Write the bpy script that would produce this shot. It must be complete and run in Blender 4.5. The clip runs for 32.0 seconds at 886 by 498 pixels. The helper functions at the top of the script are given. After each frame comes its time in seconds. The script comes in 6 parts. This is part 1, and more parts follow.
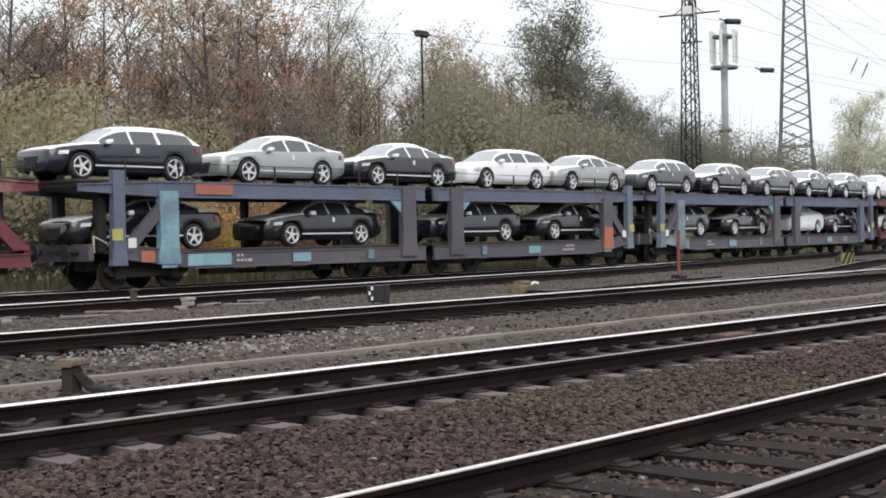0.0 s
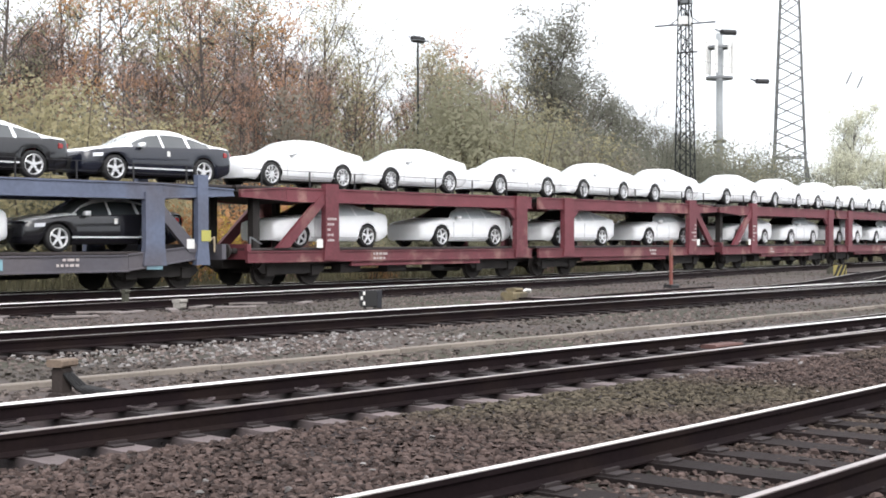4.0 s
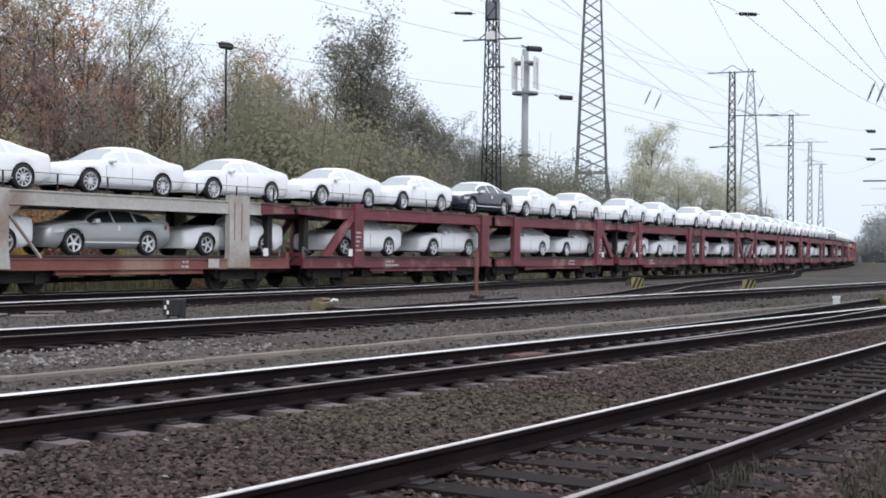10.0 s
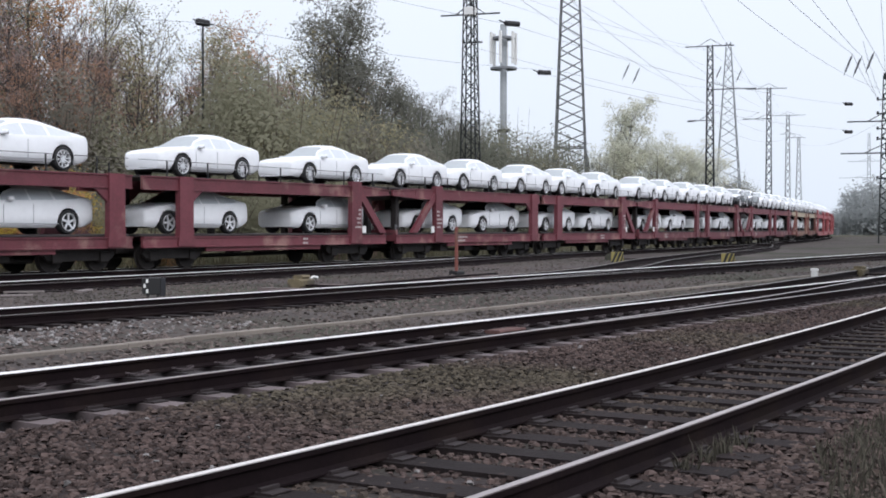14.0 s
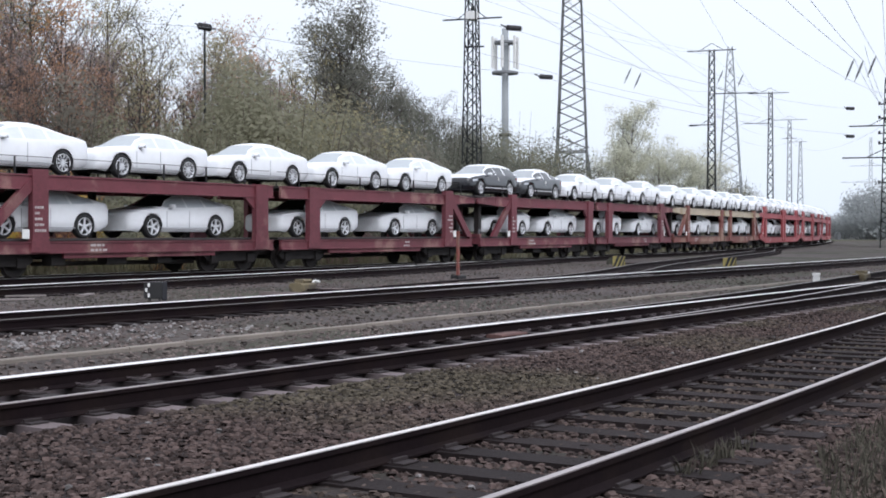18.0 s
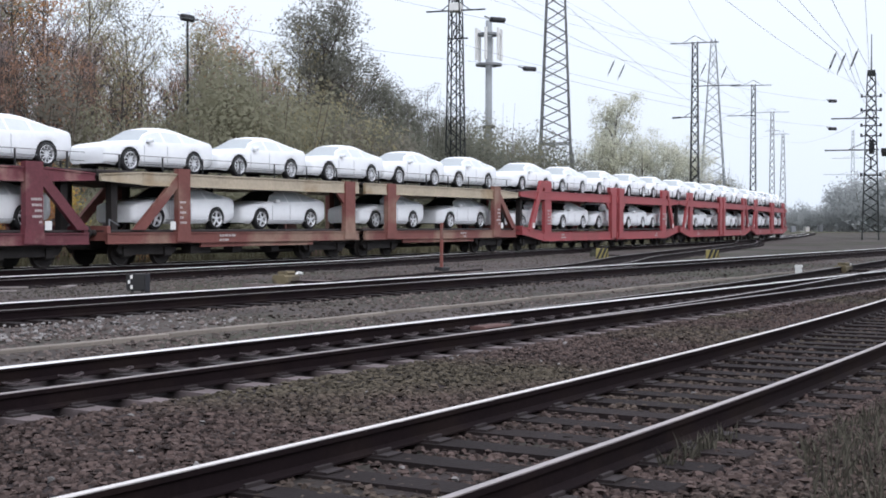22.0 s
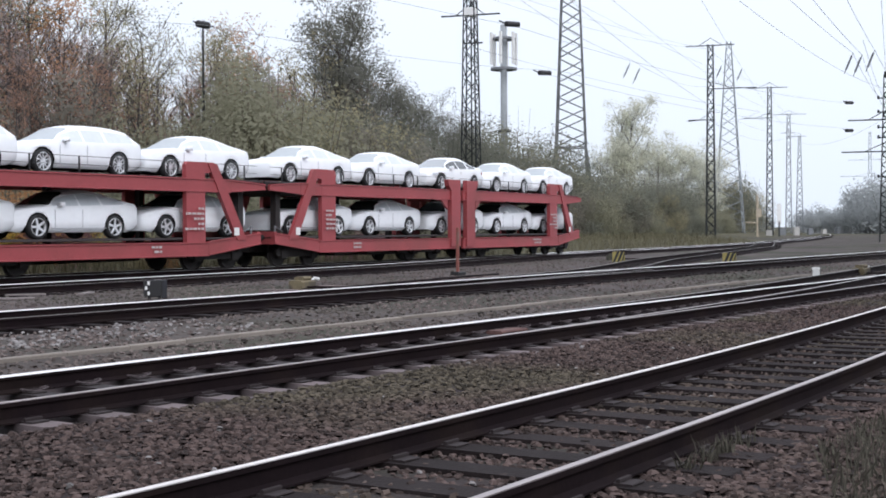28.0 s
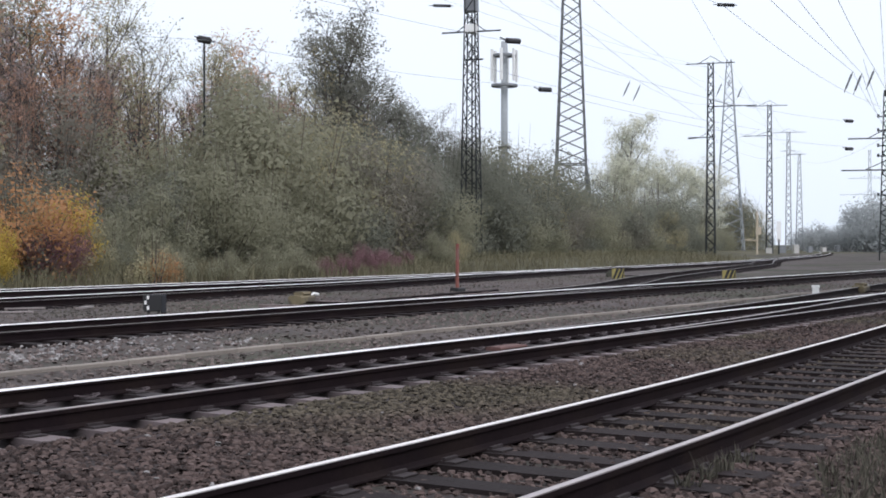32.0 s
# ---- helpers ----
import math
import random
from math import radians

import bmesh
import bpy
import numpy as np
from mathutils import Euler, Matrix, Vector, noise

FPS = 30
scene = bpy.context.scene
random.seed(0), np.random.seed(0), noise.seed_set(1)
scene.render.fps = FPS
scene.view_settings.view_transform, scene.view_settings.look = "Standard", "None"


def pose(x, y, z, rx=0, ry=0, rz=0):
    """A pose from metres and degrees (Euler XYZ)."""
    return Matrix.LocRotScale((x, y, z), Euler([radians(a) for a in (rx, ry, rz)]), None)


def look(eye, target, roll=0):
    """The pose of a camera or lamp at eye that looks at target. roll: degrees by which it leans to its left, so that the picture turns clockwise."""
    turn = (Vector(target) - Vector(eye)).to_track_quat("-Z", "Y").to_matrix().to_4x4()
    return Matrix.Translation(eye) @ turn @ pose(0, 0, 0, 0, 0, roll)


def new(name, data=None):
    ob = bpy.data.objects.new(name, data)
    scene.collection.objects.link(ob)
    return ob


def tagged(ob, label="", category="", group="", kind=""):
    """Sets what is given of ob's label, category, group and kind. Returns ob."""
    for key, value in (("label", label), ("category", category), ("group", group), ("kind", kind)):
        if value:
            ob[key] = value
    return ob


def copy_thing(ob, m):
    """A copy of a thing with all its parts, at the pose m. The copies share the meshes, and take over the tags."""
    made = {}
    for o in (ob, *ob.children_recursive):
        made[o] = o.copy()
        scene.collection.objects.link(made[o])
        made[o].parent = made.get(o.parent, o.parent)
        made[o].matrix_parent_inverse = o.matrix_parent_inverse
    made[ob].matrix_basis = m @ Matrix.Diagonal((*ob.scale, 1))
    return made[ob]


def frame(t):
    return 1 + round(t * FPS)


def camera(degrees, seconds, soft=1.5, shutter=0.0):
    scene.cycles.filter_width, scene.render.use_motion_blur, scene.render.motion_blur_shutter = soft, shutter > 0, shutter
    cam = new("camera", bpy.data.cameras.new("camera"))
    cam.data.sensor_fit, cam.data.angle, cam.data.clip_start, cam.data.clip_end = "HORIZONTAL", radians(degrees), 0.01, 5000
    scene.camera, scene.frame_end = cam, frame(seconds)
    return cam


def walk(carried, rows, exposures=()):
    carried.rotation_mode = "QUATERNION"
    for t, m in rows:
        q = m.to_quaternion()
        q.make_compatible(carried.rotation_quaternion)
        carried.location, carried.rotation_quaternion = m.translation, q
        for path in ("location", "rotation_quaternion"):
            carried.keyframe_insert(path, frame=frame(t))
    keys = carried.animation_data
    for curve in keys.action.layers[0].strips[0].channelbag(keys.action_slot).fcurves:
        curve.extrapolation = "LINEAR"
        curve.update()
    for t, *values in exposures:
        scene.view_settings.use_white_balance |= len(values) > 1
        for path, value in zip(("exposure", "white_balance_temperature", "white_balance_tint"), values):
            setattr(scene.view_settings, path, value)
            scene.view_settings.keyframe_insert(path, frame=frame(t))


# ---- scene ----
cam = camera(36.92, 32.0, soft=1.8)
EYE = 1.2587
# seconds, yaw, pitch, roll
TURNS = [
    (0.0, -47.17, -0.55, 1.03), (0.5, -46.12, -0.84, 0.89), (1.0, -45.44, -0.90, 0.98), (1.5, -45.46, -0.78, 0.77),
    (2.0, -45.81, -0.77, 0.73), (2.5, -46.50, -0.77, 0.70), (4.5, -47.71, -0.29, 0.08), (5.0, -48.34, -0.51, 0.10),
    (5.5, -49.59, -0.68, -0.32), (6.0, -50.58, -0.81, -0.49), (6.5, -51.27, -0.70, -0.58), (7.0, -52.25, -0.25, -0.60),
    (7.5, -53.87, -0.08, -0.65), (8.0, -55.29, 0.03, -0.62), (8.5, -56.08, 0.07, -0.69), (9.0, -55.80, -0.11, -0.56),
    (9.5, -55.51, -0.02, -0.47), (10.0, -55.76, 0.16, -0.48), (10.5, -56.22, 0.20, -0.57), (11.0, -56.33, 0.17, -0.63),
    (11.5, -56.30, -0.00, -0.43), (12.0, -56.28, -0.36, -0.31), (12.5, -56.19, -0.86, 0.02), (13.0, -56.52, -1.15, 0.09),
    (13.5, -56.64, -0.96, -0.03), (15.5, -56.61, -0.74, 0.11), (16.0, -56.91, -0.76, 0.20), (16.5, -56.59, -0.65, 0.05),
    (17.0, -56.68, -0.64, 0.05), (17.5, -56.72, -0.78, 0.11), (18.0, -56.57, -0.69, -0.01), (18.5, -56.72, -0.49, -0.15),
    (19.0, -56.47, -0.57, -0.15), (19.5, -56.61, -0.48, -0.14), (20.0, -56.64, -0.77, -0.01), (20.5, -56.78, -1.07, -0.25),
    (21.0, -57.02, -1.06, -0.08), (21.5, -57.12, -1.05, -0.11), (22.0, -57.28, -1.04, -0.05), (22.5, -57.44, -1.05, 0.01),
    (23.0, -57.50, -1.01, -0.18), (23.5, -57.61, -0.96, -0.24), (24.0, -57.47, -0.83, -0.21), (24.5, -57.45, -0.84, -0.24),
    (25.0, -57.42, -0.47, -0.11), (25.5, -56.69, -0.36, -0.02), (27.5, -56.17, -0.76, 0.35), (28.0, -56.59, -0.84, 0.31),
    (28.5, -56.85, -0.68, 0.40), (29.0, -56.78, -0.57, 0.45), (29.5, -56.90, -0.34, 0.46), (30.0, -56.95, -0.20, 0.23),
    (30.5, -56.98, -0.06, 0.40), (31.0, -56.94, -0.09, 0.69), (31.5, -56.78, -0.15, 0.51), (32.0, -56.60, -0.15, -0.00),
]
# seconds, stops, kelvin, tint: the camera settles from a bright, warm start
TONES = [(0, 0.2, 6420, 12), (0.8, 0.5, 6420, 12), (2, 0.87, 6420, 12), (5, 0.75, 6320, 12), (6, 0.6, 6220, 12), (7, 0.56, 6130, 12), (8, 0.43, 6040, 13), (10, 0.1, 5980, 13), (13, 0.02, 6020, 14), (16, 0.16, 5950, 14), (24, 0.16, 5930, 14), (32, 0.18, 5960, 14)]
walk(cam, [(t, pose(0, 0, EYE, 90 + pitch, roll, yaw)) for t, yaw, pitch, roll in TURNS], TONES)

# ---------------------------------------------------------------- light
# an overcast sky is brightest overhead
HORIZON, ZENITH = (0.9, 0.96, 0.99, 1), (1.34, 1.34, 1.35, 1)
world = bpy.data.worlds.new("overcast")
scene.world = world
world.use_nodes = True
wn, wl = world.node_tree.nodes, world.node_tree.links
bg = wn["Background"]
sky = wn.new("ShaderNodeTexSky")
sky.sky_type, sky.sun_disc, sky.sun_elevation, sky.sun_rotation = "NISHITA", False, radians(39), radians(209)
sky.dust_density, sky.air_density = 4.0, 1.0
dim = wn.new("ShaderNodeVectorMath")
dim.operation = "SCALE"
dim.inputs["Scale"].default_value = 0.05
cloud = wn.new("ShaderNodeMix")
cloud.data_type = "RGBA"
cloud.inputs[0].default_value = 0.86
way, split, climb, tone = wn.new("ShaderNodeTexCoord"), wn.new("ShaderNodeSeparateXYZ"), wn.new("ShaderNodeMapRange"), wn.new("ShaderNodeMix")
climb.inputs[1].default_value, climb.inputs[2].default_value = 0.0, 0.75
tone.data_type = "RGBA"
tone.inputs[6].default_value, tone.inputs[7].default_value = HORIZON, ZENITH
wl.new(way.outputs["Generated"], split.inputs[0])
wl.new(split.outputs[2], climb.inputs[0])
wl.new(climb.outputs[0], tone.inputs[0])
wl.new(tone.outputs[2], cloud.inputs[7])
wl.new(sky.outputs[0], dim.inputs[0])
wl.new(dim.outputs[0], cloud.inputs[6])
wl.new(cloud.outputs[2], bg.inputs[0])
bg.inputs[1].default_value = 1.0
sun = new("sun", bpy.data.lights.new("sun", "SUN"))
sun.data.energy, sun.data.angle, sun.data.color = 1.5, radians(45), (1, 0.97, 0.93)
sun.matrix_world = look((0, 0, 0), (0.45, 0.8, -0.75))


# ---------------------------------------------------------------- materials
def mat(name, color, rough=0.7, metal=0.0, var=0.25, scale=3.0, fine=40.0, bump=0.0, spec=0.5, island=0.0, obj=0.0, second=None, mix=0.5, coat=0.0):
    """Two scales of variation over a base colour; second: a stain colour in patches."""
    m = bpy.data.materials.new(name)
    m.use_nodes = True
    nt = m.node_tree
    n, l = nt.nodes, nt.links
    b = n["Principled BSDF"]
    b.inputs["Roughness"].default_value, b.inputs["Metallic"].default_value = rough, metal
    b.inputs["Specular IOR Level"].default_value = spec
    b.inputs["Coat Weight"].default_value = coat
    co = n.new("ShaderNodeTexCoord")
    big, small = n.new("ShaderNodeTexNoise"), n.new("ShaderNodeTexNoise")
    big.inputs["Scale"].default_value, small.inputs["Scale"].default_value = scale, fine
    big.inputs["Detail"].default_value, small.inputs["Detail"].default_value = 4, 3
    for t in (big, small):
        l.new(co.outputs["Object"], t.inputs["Vector"])
    add = n.new("ShaderNodeMath")
    add.operation = "ADD"
    l.new(big.outputs[0], add.inputs[0])
    l.new(small.outputs[0], add.inputs[1])
    total = add.outputs[0]
    for source, amount in ((("ShaderNodeNewGeometry", "Random Per Island"), island), (("ShaderNodeObjectInfo", "Random"), obj)):
        if amount:
            g = n.new(source[0])
            k = n.new("ShaderNodeMath")
            k.operation = "MULTIPLY_ADD"
            l.new(g.outputs[source[1]], k.inputs[0])
            k.inputs[1].default_value = amount * 2
            l.new(total, k.inputs[2])
            total = k.outputs[0]
    rng = n.new("ShaderNodeMapRange")
    hi = 1.5 + island * 2 + obj * 2
    rng.inputs[1].default_value, rng.inputs[2].default_value = 0.5, hi
    rng.inputs[3].default_value, rng.inputs[4].default_value = 1 - var, 1 + var
    l.new(total, rng.inputs[0])
    base = n.new("ShaderNodeRGB")
    base.outputs[0].default_value = (*color, 1)
    col = base.outputs[0]
    if second:
        st = n.new("ShaderNodeTexNoise")
        st.inputs["Scale"].default_value, st.inputs["Detail"].default_value = scale * 0.6, 6
        l.new(co.outputs["Object"], st.inputs["Vector"])
        r2 = n.new("ShaderNodeMapRange")
        r2.inputs[1].default_value, r2.inputs[2].default_value = 0.62 - mix * 0.3, 0.72 - mix * 0.2
        l.new(st.outputs[0], r2.inputs[0])
        mx = n.new("ShaderNodeMix")
        mx.data_type = "RGBA"
        mx.inputs[7].default_value = (*second, 1)
        l.new(r2.outputs[0], mx.inputs[0])
        l.new(col, mx.inputs[6])
        col = mx.outputs[2]
    mul = n.new("ShaderNodeVectorMath")
    mul.operation = "SCALE"
    l.new(col, mul.inputs[0])
    l.new(rng.outputs[0], mul.inputs["Scale"])
    l.new(mul.outputs[0], b.inputs["Base Color"])
    if bump:
        bp = n.new("ShaderNodeBump")
        bp.inputs["Strength"].default_value, bp.inputs["Distance"].default_value = 0.8, bump
        l.new(small.outputs[0], bp.inputs["Height"])
        l.new(bp.outputs[0], b.inputs["Normal"])
    return m


GROUND = mat("gravel_ground", (0.036, 0.0285, 0.0285), 0.95, var=0.5, scale=0.5, fine=22, bump=0.03, second=(0.045, 0.041, 0.035), mix=0.45, spec=0.15)
STONES = mat("ballast_stone", (0.066, 0.048, 0.043), 0.9, var=0.99, scale=0.35, fine=30, island=0.9, spec=0.2, second=(0.066, 0.056, 0.041), mix=0.5)
FAR_STONES = mat("grey_ballast_stone", (0.12, 0.098, 0.09), 0.9, var=0.85, scale=0.3, fine=20, island=0.7, spec=0.2, second=(0.072, 0.065, 0.056), mix=0.5)
PALE_STONES = mat("pale_ballast_stone", (0.2, 0.19, 0.185), 0.9, var=0.85, scale=0.5, fine=30, island=0.6, spec=0.25)
RAIL_SIDE = mat("rusty_rail_steel", (0.0105, 0.0065, 0.0075), 0.85, 0.0, var=0.4, scale=2, fine=30, second=(0.014, 0.009, 0.0085), spec=0.1)
RAIL_TOP = mat("polished_rail_head", (0.84, 0.82, 0.8), 0.5, 0.9, var=0.12, scale=1, fine=20)
RAIL_WORN = mat("worn_rail_head", (0.42, 0.37, 0.36), 0.4, 0.85, var=0.2, scale=1, fine=20)
RAIL_DULL = mat("dull_rail_head", (0.2, 0.18, 0.17), 0.45, 0.8, var=0.2, scale=1, fine=20)
SLEEPER = mat("tarred_wood_sleeper", (0.018, 0.0132, 0.013), 0.9, var=0.4, scale=3, fine=40, obj=0.5, bump=0.01, spec=0.2)
SLEEPER_PALE = mat("dusty_sleeper", (0.125, 0.1, 0.1), 0.88, var=0.4, scale=3, fine=40, obj=0.5, bump=0.01)


def drip_oil(m):
    """Grease dropped by passing trains blackens the sleepers between the rails; the ends stay dusty."""
    n, l = m.node_tree.nodes, m.node_tree.links
    b = n["Principled BSDF"]
    co, xyz, away, band, mx = n.new("ShaderNodeTexCoord"), n.new("ShaderNodeSeparateXYZ"), n.new("ShaderNodeMath"), n.new("ShaderNodeMapRange"), n.new("ShaderNodeMix")
    away.operation = "ABSOLUTE"
    l.new(co.outputs["Object"], xyz.inputs[0])
    l.new(xyz.outputs[1], away.inputs[0])
    band.inputs[1].default_value, band.inputs[2].default_value = 0.78, 0.95
    l.new(away.outputs[0], band.inputs[0])
    mx.data_type = "RGBA"
    mx.inputs[6].default_value = (0.02, 0.014, 0.0145, 1)
    l.new(b.inputs["Base Color"].links[0].from_socket, mx.inputs[7])
    l.new(band.outputs[0], mx.inputs[0])
    l.new(mx.outputs[2], b.inputs["Base Color"])


drip_oil(SLEEPER_PALE)
CLIP = mat("dull_steel_clip", (0.12, 0.098, 0.102), 0.6, 0.3, var=0.4, scale=6, fine=40)
PLATE = mat("rail_base_plate", (0.024, 0.017, 0.0175), 0.8, 0.1, var=0.4)
CONCRETE = mat("weathered_concrete", (0.3, 0.285, 0.26), 0.9, var=0.3, scale=2, fine=25, bump=0.004)
WEEDS = mat("grey_green_weed", (0.075, 0.07, 0.055), 0.9, var=0.6, scale=0.3, fine=5, island=0.6, spec=0.1)
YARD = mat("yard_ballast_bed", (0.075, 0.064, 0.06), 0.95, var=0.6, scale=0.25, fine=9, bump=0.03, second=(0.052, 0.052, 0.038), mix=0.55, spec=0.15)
RAIL_BRIGHT = mat("brushed_rail_head", (0.8, 0.76, 0.73), 0.5, 0.9, var=0.15, scale=1, fine=20)
# oil stain, with the shade of the gaps between sleepers painted in
OIL_SHADE = mat("oil_and_shade_bed", (0.007, 0.005, 0.0055), 0.9, var=0.5, scale=1.5, fine=22, bump=0.03, spec=0.2)
GRASS = mat("dry_grass", (0.125, 0.115, 0.072), 0.9, var=0.5, scale=0.3, fine=5, island=0.6, spec=0.15)
BANK = mat("weedy_bank", (0.07, 0.068, 0.045), 0.95, var=0.5, scale=0.15, fine=3, bump=0.05, second=(0.1, 0.09, 0.06), mix=0.5, spec=0.1)
RED = mat("oxide_red_paint", (0.135, 0.034, 0.044), 0.6, var=0.4, scale=1.7, fine=12, second=(0.25, 0.135, 0.12), mix=0.22, obj=0.2)
LETTER = mat("worn_white_lettering", (0.46, 0.41, 0.4), 0.7, var=0.35, scale=4, fine=20)
FRESH_RED = mat("bright_red_paint", (0.3, 0.055, 0.06), 0.5, var=0.18, scale=0.7, fine=10, second=(0.24, 0.05, 0.05), mix=0.35, obj=0.1)
RUST = mat("rust_brown_paint", (0.17, 0.06, 0.05), 0.7, var=0.35, scale=0.8, fine=10, second=(0.25, 0.16, 0.12), mix=0.35, obj=0.2)
GREY = mat("dirty_grey_paint", (0.41, 0.4, 0.375), 0.65, var=0.3, scale=0.7, fine=9, second=(0.25, 0.2, 0.17), mix=0.4, obj=0.15)
CREAM = mat("dirty_cream_paint", (0.42, 0.36, 0.27), 0.65, var=0.25, scale=0.8, fine=9, second=(0.3, 0.22, 0.13), mix=0.4)
SLATE = mat("slate_violet_paint", (0.085, 0.08, 0.095), 0.5, var=0.2, scale=0.8, fine=9, second=(0.1, 0.09, 0.1), mix=0.3)
SKYBLUE = mat("faded_turquoise_paint", (0.2, 0.36, 0.42), 0.55, var=0.25, scale=0.9, fine=9, second=(0.14, 0.2, 0.26), mix=0.55)
STEELBLUE = mat("faded_steel_blue_paint", (0.105, 0.125, 0.185), 0.55, var=0.25, scale=0.8, fine=9, second=(0.09, 0.09, 0.115), mix=0.4)
ORANGE = mat("orange_primer_patch", (0.42, 0.13, 0.075), 0.6, var=0.2)
YELLOW = mat("yellow_mark_paint", (0.4, 0.38, 0.1), 0.6, var=0.2)
WHITE = mat("white_mark_paint", (0.72, 0.72, 0.7), 0.6, var=0.15)
DECK = mat("dark_deck_plate", (0.05, 0.042, 0.042), 0.7, 0.3, var=0.4)
UNDER = mat("grimy_running_gear", (0.03, 0.026, 0.025), 0.75, 0.3, var=0.4, scale=3)
WIRE = mat("dark_cable", (0.04, 0.04, 0.042), 0.6, 0.5, var=0.1)
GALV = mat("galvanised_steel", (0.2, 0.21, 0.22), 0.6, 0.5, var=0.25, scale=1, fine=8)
MASTIRON = mat("dark_mast_iron", (0.028, 0.031, 0.031), 0.7, 0.4, var=0.3, scale=1, fine=8)
PYLONIRON = mat("weathered_pylon_steel", (0.11, 0.115, 0.115), 0.7, 0.3, var=0.25, scale=1, fine=8)
# distance haze is painted in as a paler iron colour
HAZE_IRON = mat("haze_tinted_iron", (0.28, 0.3, 0.31), 0.8, 0.1, var=0.2, scale=1, fine=8)
COVER = mat("white_transport_cover", (0.83, 0.85, 0.87), 0.6, var=0.05, scale=1.5, fine=7, bump=0.012, spec=0.3)
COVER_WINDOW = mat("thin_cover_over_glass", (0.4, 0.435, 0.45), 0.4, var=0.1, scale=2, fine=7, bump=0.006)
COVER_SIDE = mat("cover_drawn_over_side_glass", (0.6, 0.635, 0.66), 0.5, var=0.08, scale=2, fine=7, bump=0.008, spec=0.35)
SEAM_GREY = mat("stitched_cover_seam", (0.42, 0.43, 0.45), 0.7, var=0.2)
FILM = mat("white_protective_film", (0.8, 0.82, 0.84), 0.35, var=0.05, scale=2, fine=9, bump=0.003)
TYRE = mat("tyre_rubber", (0.018, 0.018, 0.019), 0.8, var=0.2)
ALLOY = mat("silver_alloy", (0.72, 0.73, 0.75), 0.35, 0.35, var=0.05)
LINER = mat("black_plastic", (0.012, 0.012, 0.013), 0.7, var=0.2)
# base colour slightly lifted to imitate light showing through the interior
GLASS = mat("tinted_car_glass", (0.045, 0.052, 0.056), 0.06, var=0.05, spec=0.9)
LAMPGLASS = mat("headlamp_glass", (0.5, 0.52, 0.55), 0.1, 0.3, var=0.1)
TAILGLASS = mat("red_lamp_glass", (0.3, 0.015, 0.015), 0.15, var=0.1)
# the pale base colour stands in for sky reflected in the sloped glass
WINDSCREEN = mat("sky_painted_windscreen", (0.26, 0.29, 0.3), 0.1, var=0.1, spec=1.0, coat=0.6)
PAINTS = {
    "black": mat("black_car_paint", (0.008, 0.008, 0.011), 0.25, var=0.05, coat=0.8, spec=0.4),
    "navy": mat("dark_blue_car_paint", (0.01, 0.012, 0.022), 0.25, var=0.05, coat=0.8, spec=0.4),
    "graphite": mat("graphite_car_paint", (0.07, 0.075, 0.08), 0.3, 0.3, var=0.05, coat=0.7, spec=0.3),
    "silver": mat("silver_car_paint", (0.36, 0.38, 0.38), 0.35, 0.4, var=0.05, coat=0.5),
    "white": mat("white_car_paint", (0.78, 0.79, 0.8), 0.3, var=0.03, coat=0.6),
}
TRUNK = mat("dark_forest_bark", (0.075, 0.062, 0.056), 0.9, var=0.5, scale=1, fine=8, obj=0.6)
TWIG = mat("dark_bush_twig", (0.1, 0.085, 0.07), 0.9, var=0.4, scale=1, fine=8)
LEAVES = {}


def leaf_mat(name, color, var=0.03):
    """Thin leaves that let part of the light through; each spray has its own shade."""
    m = mat(name, color, 0.75, var=var, scale=0.2, fine=1.5, island=0.8, spec=0.15)
    n, l = m.node_tree.nodes, m.node_tree.links
    b, out = n["Principled BSDF"], n["Material Output"]
    tr, mx = n.new("ShaderNodeBsdfTranslucent"), n.new("ShaderNodeMixShader")
    l.new(b.inputs["Base Color"].links[0].from_socket, tr.inputs[0])
    mx.inputs[0].default_value = 0.5
    l.new(b.outputs[0], mx.inputs[1])
    l.new(tr.outputs[0], mx.inputs[2])
    l.new(mx.outputs[0], out.inputs[0])
    return m


# the pale and mist leaves have the haze of distance mixed into their colour
for key, c in dict(rust=(0.4, 0.245, 0.175), brown=(0.36, 0.285, 0.24), mauve=(0.35, 0.285, 0.265), olive=(0.262, 0.256, 0.178), oak=(0.215, 0.215, 0.18), yellow=(0.55, 0.42, 0.1), orange=(0.46, 0.26, 0.13),
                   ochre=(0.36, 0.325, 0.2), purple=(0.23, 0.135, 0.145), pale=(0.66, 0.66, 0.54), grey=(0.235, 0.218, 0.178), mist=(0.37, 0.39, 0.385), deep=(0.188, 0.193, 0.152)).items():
    LEAVES[key] = leaf_mat(key + "_leaves", c)


# ---------------------------------------------------------------- mesh helpers
def mesh_of(name, verts, faces, material, smooth=False):
    me = bpy.data.meshes.new(name)
    me.from_pydata([tuple(v) for v in verts], [], [tuple(f) for f in faces])
    me.materials.append(material)
    if smooth:
        me.polygons.foreach_set("use_smooth", [True] * len(me.polygons))
    me.update()
    return me


